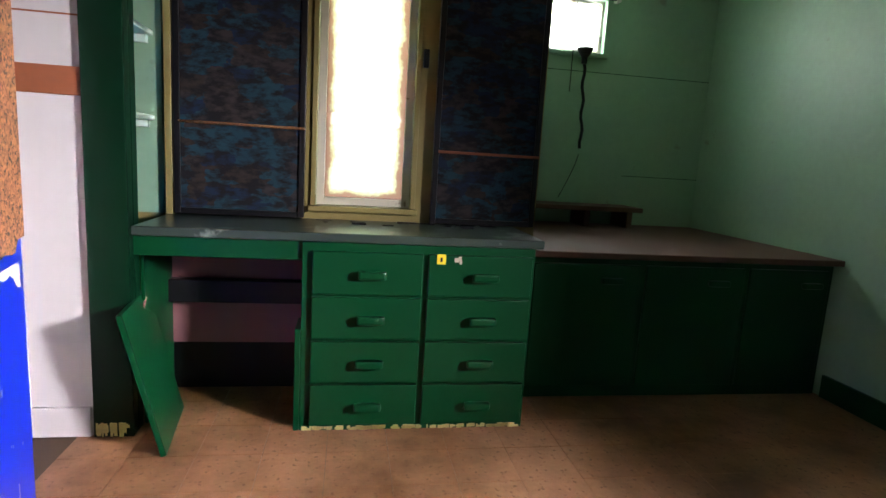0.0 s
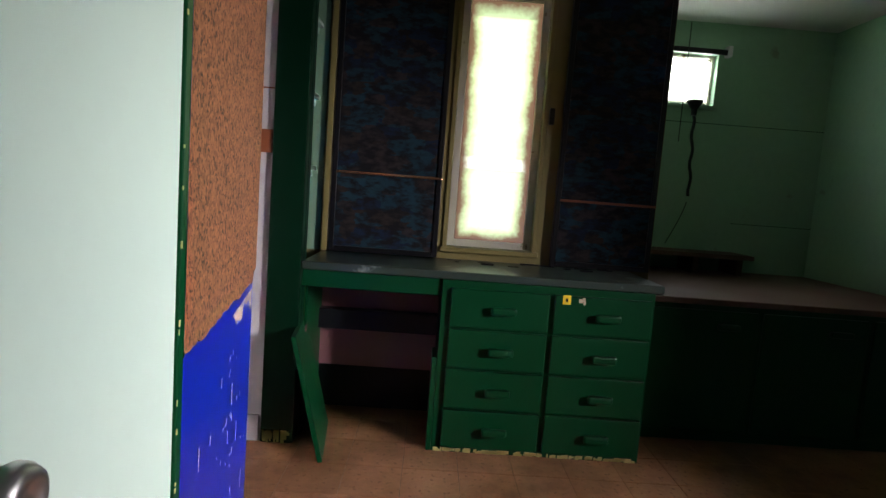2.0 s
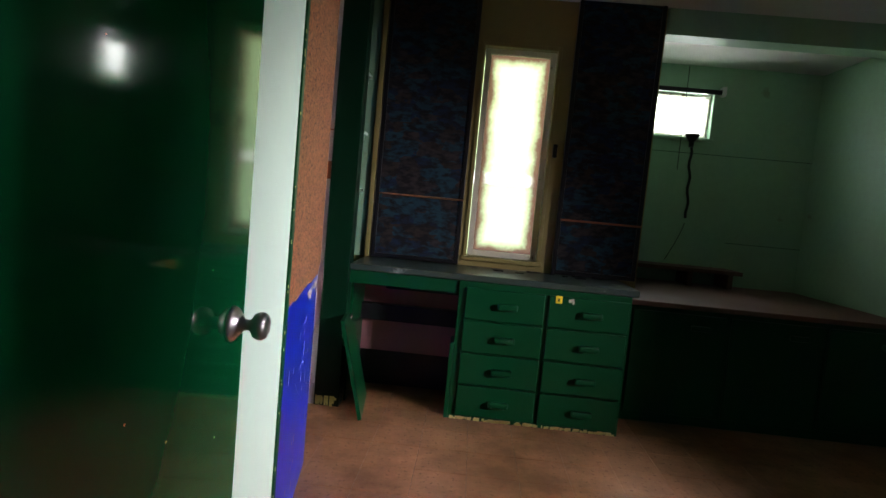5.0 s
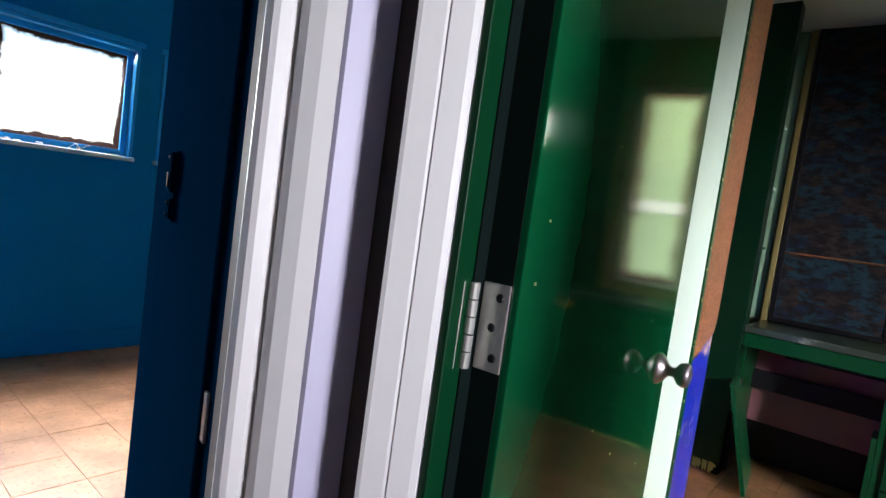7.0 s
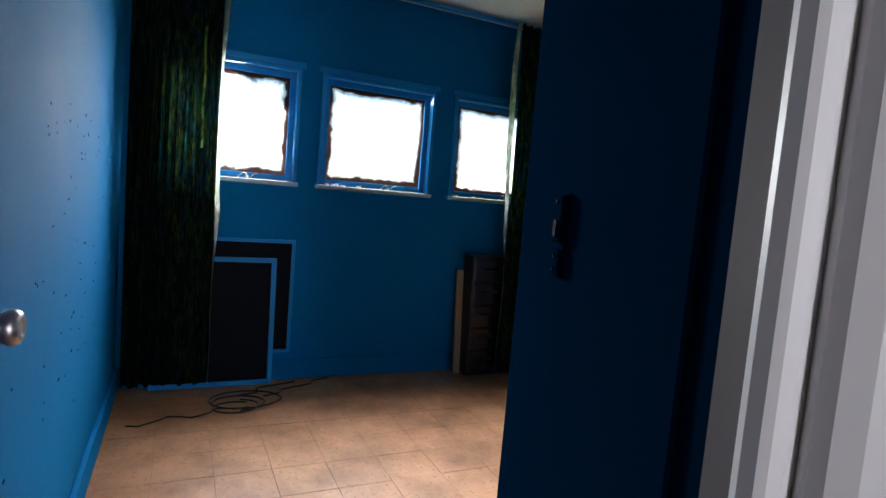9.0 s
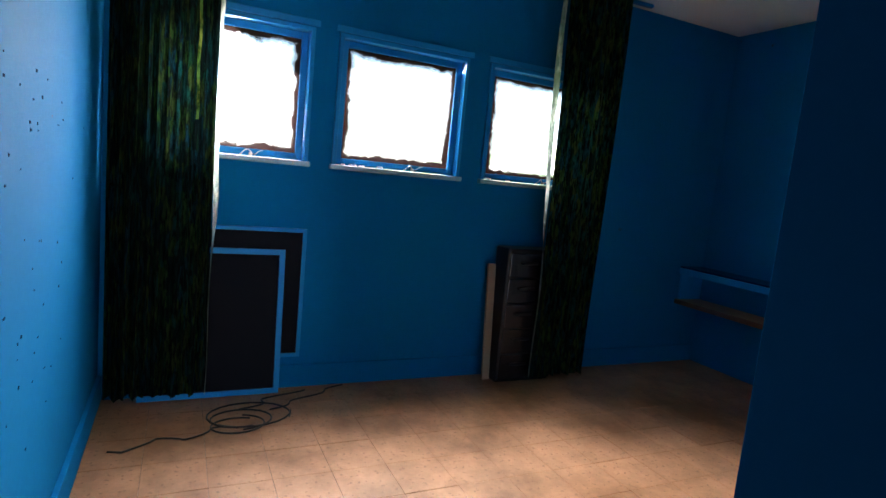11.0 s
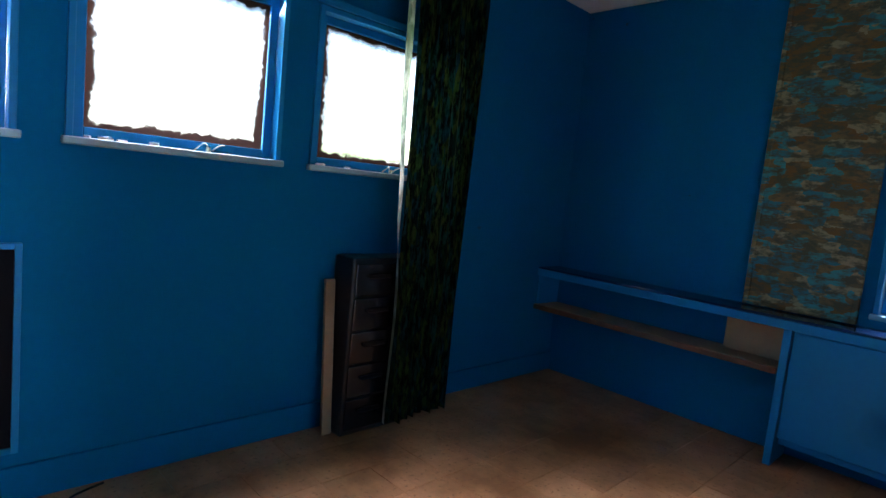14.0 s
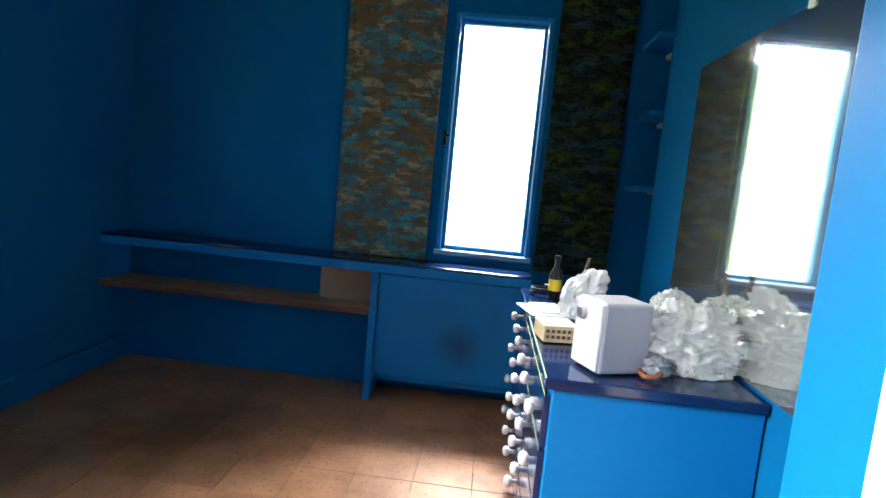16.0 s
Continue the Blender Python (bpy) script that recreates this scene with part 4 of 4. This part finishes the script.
def bag_mat(name, clear, rough):
    m = bpy.data.materials.new(name)
    m.use_nodes = True
    n, l = m.node_tree.nodes, m.node_tree.links
    n.remove(n["Principled BSDF"])
    tp, tr, gl, m1, m2 = (n.new("ShaderNodeBsdfTransparent"), n.new("ShaderNodeBsdfTranslucent"), n.new("ShaderNodeBsdfGlossy"), n.new("ShaderNodeMixShader"), n.new("ShaderNodeMixShader"))
    gl.inputs["Roughness"].default_value = rough
    tr.inputs["Color"].default_value = (0.9, 0.9, 0.88, 1)
    fr = n.new("ShaderNodeFresnel")
    fr.inputs["IOR"].default_value = 1.5
    m1.inputs[0].default_value = clear
    df, m0 = n.new("ShaderNodeBsdfDiffuse"), n.new("ShaderNodeMixShader")
    df.inputs["Color"].default_value = (0.85, 0.85, 0.83, 1)
    l.new(tr.outputs[0], m0.inputs[1])
    l.new(df.outputs[0], m0.inputs[2])
    l.new(m0.outputs[0], m1.inputs[1])
    l.new(tp.outputs[0], m1.inputs[2])
    l.new(fr.outputs[0], m2.inputs[0])
    l.new(m1.outputs[0], m2.inputs[1])
    l.new(gl.outputs[0], m2.inputs[2])
    l.new(m2.outputs[0], n["Material Output"].inputs[0])
    return m


def crumple(rx, ry, rz, seed, sub=5, rough=0.3):
    """A crumpled, sharply folded lump that rests on its base."""
    bm = bmesh.new()
    bmesh.ops.create_icosphere(bm, subdivisions=sub, radius=1)
    for v in bm.verts:
        p = v.co.copy()
        w = p + 0.35 * Vector((noise.noise(p * 1.7), noise.noise(p * 1.7 + Vector((9, 0, 0))), 0))
        f = 1 - rough * (abs(noise.noise(w * 1.6 + Vector((seed, 0, 0)))) - 0.2) - rough * 0.55 * (abs(noise.noise(w * 4.1 + Vector((0, seed, 0)))) - 0.2) - rough * 0.34 * (abs(noise.noise(w * 11 + Vector((0, 0, seed)))) - 0.2)
        q = p * f
        v.co = (q.x * rx, q.y * ry, max(-0.7, q.z) * rz + 0.7 * rz)
    return bm


bag = thing("plastic_bag", "crumpled clear plastic bag on the dresser", "bag", pose(-0.7, 1.43, DZT, 0, 0, 20))
part("film", crumple(0.165, 0.12, 0.11, 3.3, 6, 0.6), bag_mat("clear_crumpled_plastic", 0.22, 0.1), bag, smooth=True)
flap = crumple(0.07, 0.05, 0.035, 6.2, 5, 0.7)
part("loose_edge", flap, bag_mat("loose_plastic_edge", 0.4, 0.1), bag, "loose open edge of the bag", smooth=True, at=pose(-0.12, -0.03, 0.001, 0, 0, 40))
bag2 = thing("plastic_sheet", "crumpled clear plastic sheet beside the mirror", "bag", pose(-0.66, 1.72, DZT, 0, 0, 70))
part("film", crumple(0.12, 0.075, 0.1, 8.1, 6, 0.6), bag_mat("hazy_crumpled_plastic", 0.25, 0.1), bag2, smooth=True)
PAPER = paint("white_paper", (0.8, 0.79, 0.77), 0.6, 0.05, 30, 0.1)
pap = thing("paper_bag", "crumpled white paper bag standing on the dresser", "bag", pose(-0.92, 1.95, DZT, 0, 0, 15))
pb = crumple(0.085, 0.06, 0.11, 5.7, 4, 0.45)
for v in pb.verts:
    if v.co.z > 0.1:
        v.co.x += (v.co.z - 0.1) * 0.55
part("paper", pb, PAPER, pap)
plate = thing("paper_sheet", "white folded sheet on the dresser edge", "paper", pose(-1.1, 2.0, DZT, 0, 0, 14))
part("sheet", box(-0.03, 0.14, -0.1, 0.1, 0, 0.004, 0.001), PAPER, plate)
part("fold", box(0.02, 0.13, -0.08, 0.09, 0.005, 0.012, 0.001), PAPER, plate)
bas = thing("perforated_box", "small beige perforated box on the dresser", "box", pose(-1.055, 1.6, DZT, 0, 0, 10))
part("box_body", box(-0.05, 0.06, -0.06, 0.06, 0, 0.055, 0.004), paint("beige_plastic", (0.6, 0.48, 0.28), 0.5, 0.06, 40, 0.05), bas)
for i in range(6):
    for k in range(2):
        part("hole", box(-0.042 + i * 0.017, -0.032 + i * 0.017, -0.0615, -0.0595, 0.014 + k * 0.018, 0.024 + k * 0.018), DARK_WOOD, bas)
bot = thing("bottle", "black bottle with a yellow label", "bottle", pose(-0.98, 2.3, DZT))
part("glass", lathe([(0.026, 0), (0.028, 0.01), (0.028, 0.11), (0.012, 0.14), (0.011, 0.17)], "Z", 18), BLACK, bot, smooth=True)
part("label", lathe([(0.0286, 0.035), (0.0286, 0.085)], "Z", 18), STICKER, bot, "yellow paper label")
part("cap", lathe([(0.014, 0.17), (0.014, 0.19)], "Z", 14), BLACK, bot)
bru = thing("wooden_stick", "pale wooden brush handle among the clutter", "brush", pose(-0.88, 2.28, DZT, 6, 8, 0))
part("stick", lathe([(0.009, 0.002), (0.011, 0.1), (0.007, 0.2)], "Z", 12), TAN_WOOD, bru)
glasses = thing("black_cable", "black cable coiled on the dresser", "cable")
curve_part("coil", [(-1.03 + (0.05 + 0.006 * math.sin(i)) * math.cos(i * 0.55), 2.36 + 0.06 * math.sin(i * 0.55), DZT + 0.006 + 0.0012 * i) for i in range(26)], 0.006, BLACK, glasses)
tool = thing("tools", "dark and tan tools heaped on the dresser", "tools", pose(-0.78, 2.15, DZT, 0, 0, 30))
part("handle", lathe([(0.01, -0.12), (0.013, 0), (0.01, 0.12)], "X", 12), BLACK, tool, at=pose(0, 0, 0.014))
part("sponge", box(-0.04, 0.06, -0.07, -0.02, 0, 0.04, 0.01), paint("tan_sponge", (0.35, 0.22, 0.12), 0.9, 0.2, 60, 0.4), tool)
part("blade", box(-0.1, 0.08, 0.03, 0.055, 0.002, 0.012, 0.002), STEEL, tool)
ora = thing("cable_plug", "dark red and orange cable behind the speaker", "cable")
curve_part("lead", [(-0.83 + 0.03 * math.sin(i * 0.9), 1.4 + 0.02 * i * math.cos(i * 0.5), DZT + 0.008 + 0.003 * (i % 3)) for i in range(9)], 0.008, BROWN, ora)

sm = thing("wall_scuffs", "dark scuffs and chips on the blue wall", "scuffs", kind="stuff")
sb_ = bmesh.new()
for i in range(70):
    x_, z_ = -1.75 + random.gauss(0, 0.5), random.choice((1.25, 0.85, 0.6)) + random.gauss(0, 0.1)
    if x_ > -0.95 or x_ < -3.1:
        continue
    cube(sb_, x_, x_ + random.uniform(0.003, 0.016), -1.1205, -1.119, z_, z_ + random.uniform(0.002, 0.008))
part("scuff", sb_, SHADE_SCUFF_BLUE, sm)

# floor cable
fc = thing("floor_cable", "black cable looped on the floor under the curtain", "cable", pose(-0.08, 0, 0))
curve_part("lead", [(-2.68 - 0.12 * i / 22 + 0.03 * math.sin(i * 0.6), -1.02 + 0.5 * i / 22 + 0.012 * math.sin(i * 1.3), 0.005) for i in range(23)], 0.0045, BLACK, fc)
for r, cx, cy, ph in ((0.1, -2.86, -0.5, 0), (0.14, -2.9, -0.46, 1.2), (0.085, -2.8, -0.52, 2.6)):
    curve_part("loop", [(cx + r * math.cos(i * 0.3 + ph), cy + 1.35 * r * math.sin(i * 0.3 + ph), 0.006 + 0.0006 * i) for i in range(23)], 0.0045, BLACK, fc)
curve_part("tail", [(-2.95 - 0.25 * i / 16, -0.36 + 0.42 * i / 16 + 0.03 * math.sin(i * 0.8), 0.005) for i in range(17)], 0.0045, BLACK, fc)
curve_part("tail", [(-2.98 - 0.18 * i / 16, -0.5 + 0.3 * i / 16 + 0.05 * math.sin(i * 0.5), 0.006) for i in range(17)], 0.0045, BLACK, fc)

# debris and catches on the west sills
for (a0, a1), dbr in zip(WINDOW_SPANS, (3, 6, 3)):
    ct = thing("window_catch", "bent wire catch on the window sill", "catch", group="window catches")
    yc = a0 + 0.62 * (a1 - a0)
    curve_part("wire", [(WX - 0.02 + 0.018 * math.sin(i * 0.9), yc + 0.012 * i - 0.05, 1.225 + 0.03 * abs(math.sin(i * 0.55))) for i in range(10)], 0.0025, SASH, ct)
    part("pivot", lathe([(0.009, 0), (0.009, 0.018)], "Z", 10), SASH, ct, at=pose(WX - 0.015, yc, 1.222))
    for k in range(dbr):
        y = a0 + 0.05 + random.uniform(0, 0.25)
        ch = thing("plaster_chip", "small white plaster chip on the sill", "debris", pose(WX - 0.01 + random.uniform(-0.02, 0.02), y, 1.2225, 0, 0, random.uniform(0, 90)), group="sill debris")
        w_ = random.uniform(0.008, 0.022)
        part("chip", box(-w_, w_, -w_ * 0.5, w_ * 0.5, 0, random.uniform(0.006, 0.014), 0.002), WHITE, ch)

# scratches in the cobalt paint, straps on the loose cabinet door
scr = bmesh.new()
for i in range(46):
    y, z = random.gauss(0.5, 0.13), random.uniform(0.08, 0.7)
    h_ = random.choice((0.006, 0.01, 0.015, 0.025, 0.05)) * random.uniform(0.6, 1.2)
    cube(scr, -0.0042, -0.0032, y, y + 0.7 * random.uniform(0.002, 0.005), z, z + h_)
part("scratches", scr, PEEL, cork, "pale scratches in the paint")
curve_part("strap", [(-0.012 + 0.02 * math.sin(i * 0.4), 0.3 + 0.03 * math.sin(i * 0.75), 0.545 - 0.011 * i + 0.02 * math.sin(i * 0.35)) for i in range(16)], 0.005, PINK, lean, "faded pink strap")
chn = bmesh.new()
for i in range(26):
    z = random.uniform(0.05, 1.9)
    cube(chn, 0.0548, 0.0562, 0.932, 0.932 + random.uniform(0.002, 0.004), z, z + random.uniform(0.003, 0.012))
chp = tagged(part("paint_nicks", chn, CHIP), "pale nicks along the green corner board", "paint", kind="stuff")

spk = thing("speaker", "silver grey square loudspeaker on the dresser", "speaker", pose(-0.977, 1.26, RZ + 0.004, 0, 0, 23))
part("case", box(0, 0.155, 0, 0.13, 0, 0.19, 0.01), paint("silver_plastic", (0.36, 0.36, 0.38), 0.35, 0.05, 80, 0.03), spk)
part("front_plate", box(-0.006, 0.002, 0.005, 0.125, 0.006, 0.184, 0.003), paint("pale_silver_plastic", (0.62, 0.62, 0.64), 0.3, 0.05, 80, 0.02), spk)
part("knob", lathe([(0.016, 0), (0.018, -0.012), (0.014, -0.016)], "X", 20), STEEL, spk, at=pose(-0.006, 0.085, 0.15))

# ---- floor tiles ----
TS = 0.229
tb = box(-TS / 2 + 0.0007, TS / 2 - 0.0007, -TS / 2 + 0.0007, TS / 2 - 0.0007, -0.006, 0, 0.0015)
tm = bpy.data.meshes.new("floor_tile")
tb.to_mesh(tm)
tb.free()
tm.materials.append(TILE)
floors = {}
for key, x0, x1, y0, y1 in (("floor_blue", WX, -0.6, -1.12, NY), ("floor_green", -0.3, 2.2, -0.25, 2.75)):
    par = tagged(new(key), "worn tan speckled square floor tiles", "floor", kind="structure")
    i = 0
    for a in range(int((x1 - x0) / TS) + 1):
        for b in range(int((y1 - y0) / TS) + 1):
            px, py = x0 + TS * (a + 0.5), y0 + TS * (b + 0.5)
            if px + TS / 2 > x1 + 0.12 or i >= 300:
                continue
            i += 1
            ob = new("tile", tm)
            ob.parent = par
            ob.matrix_basis = pose(px, py, random.uniform(-0.0012, 0), random.uniform(-0.12, 0.12), random.uniform(-0.12, 0.12), 90 * random.randrange(4) + random.uniform(-0.15, 0.15))
rest = bmesh.new()
cube(rest, 2.215, RX, -0.25, 2.75, -0.006, -0.001)
cube(rest, -0.6, RX, -1.83, -0.26, -0.006, -0.001)
structure("floor_rest", rest, TILE, "worn tan floor covering", "floor")
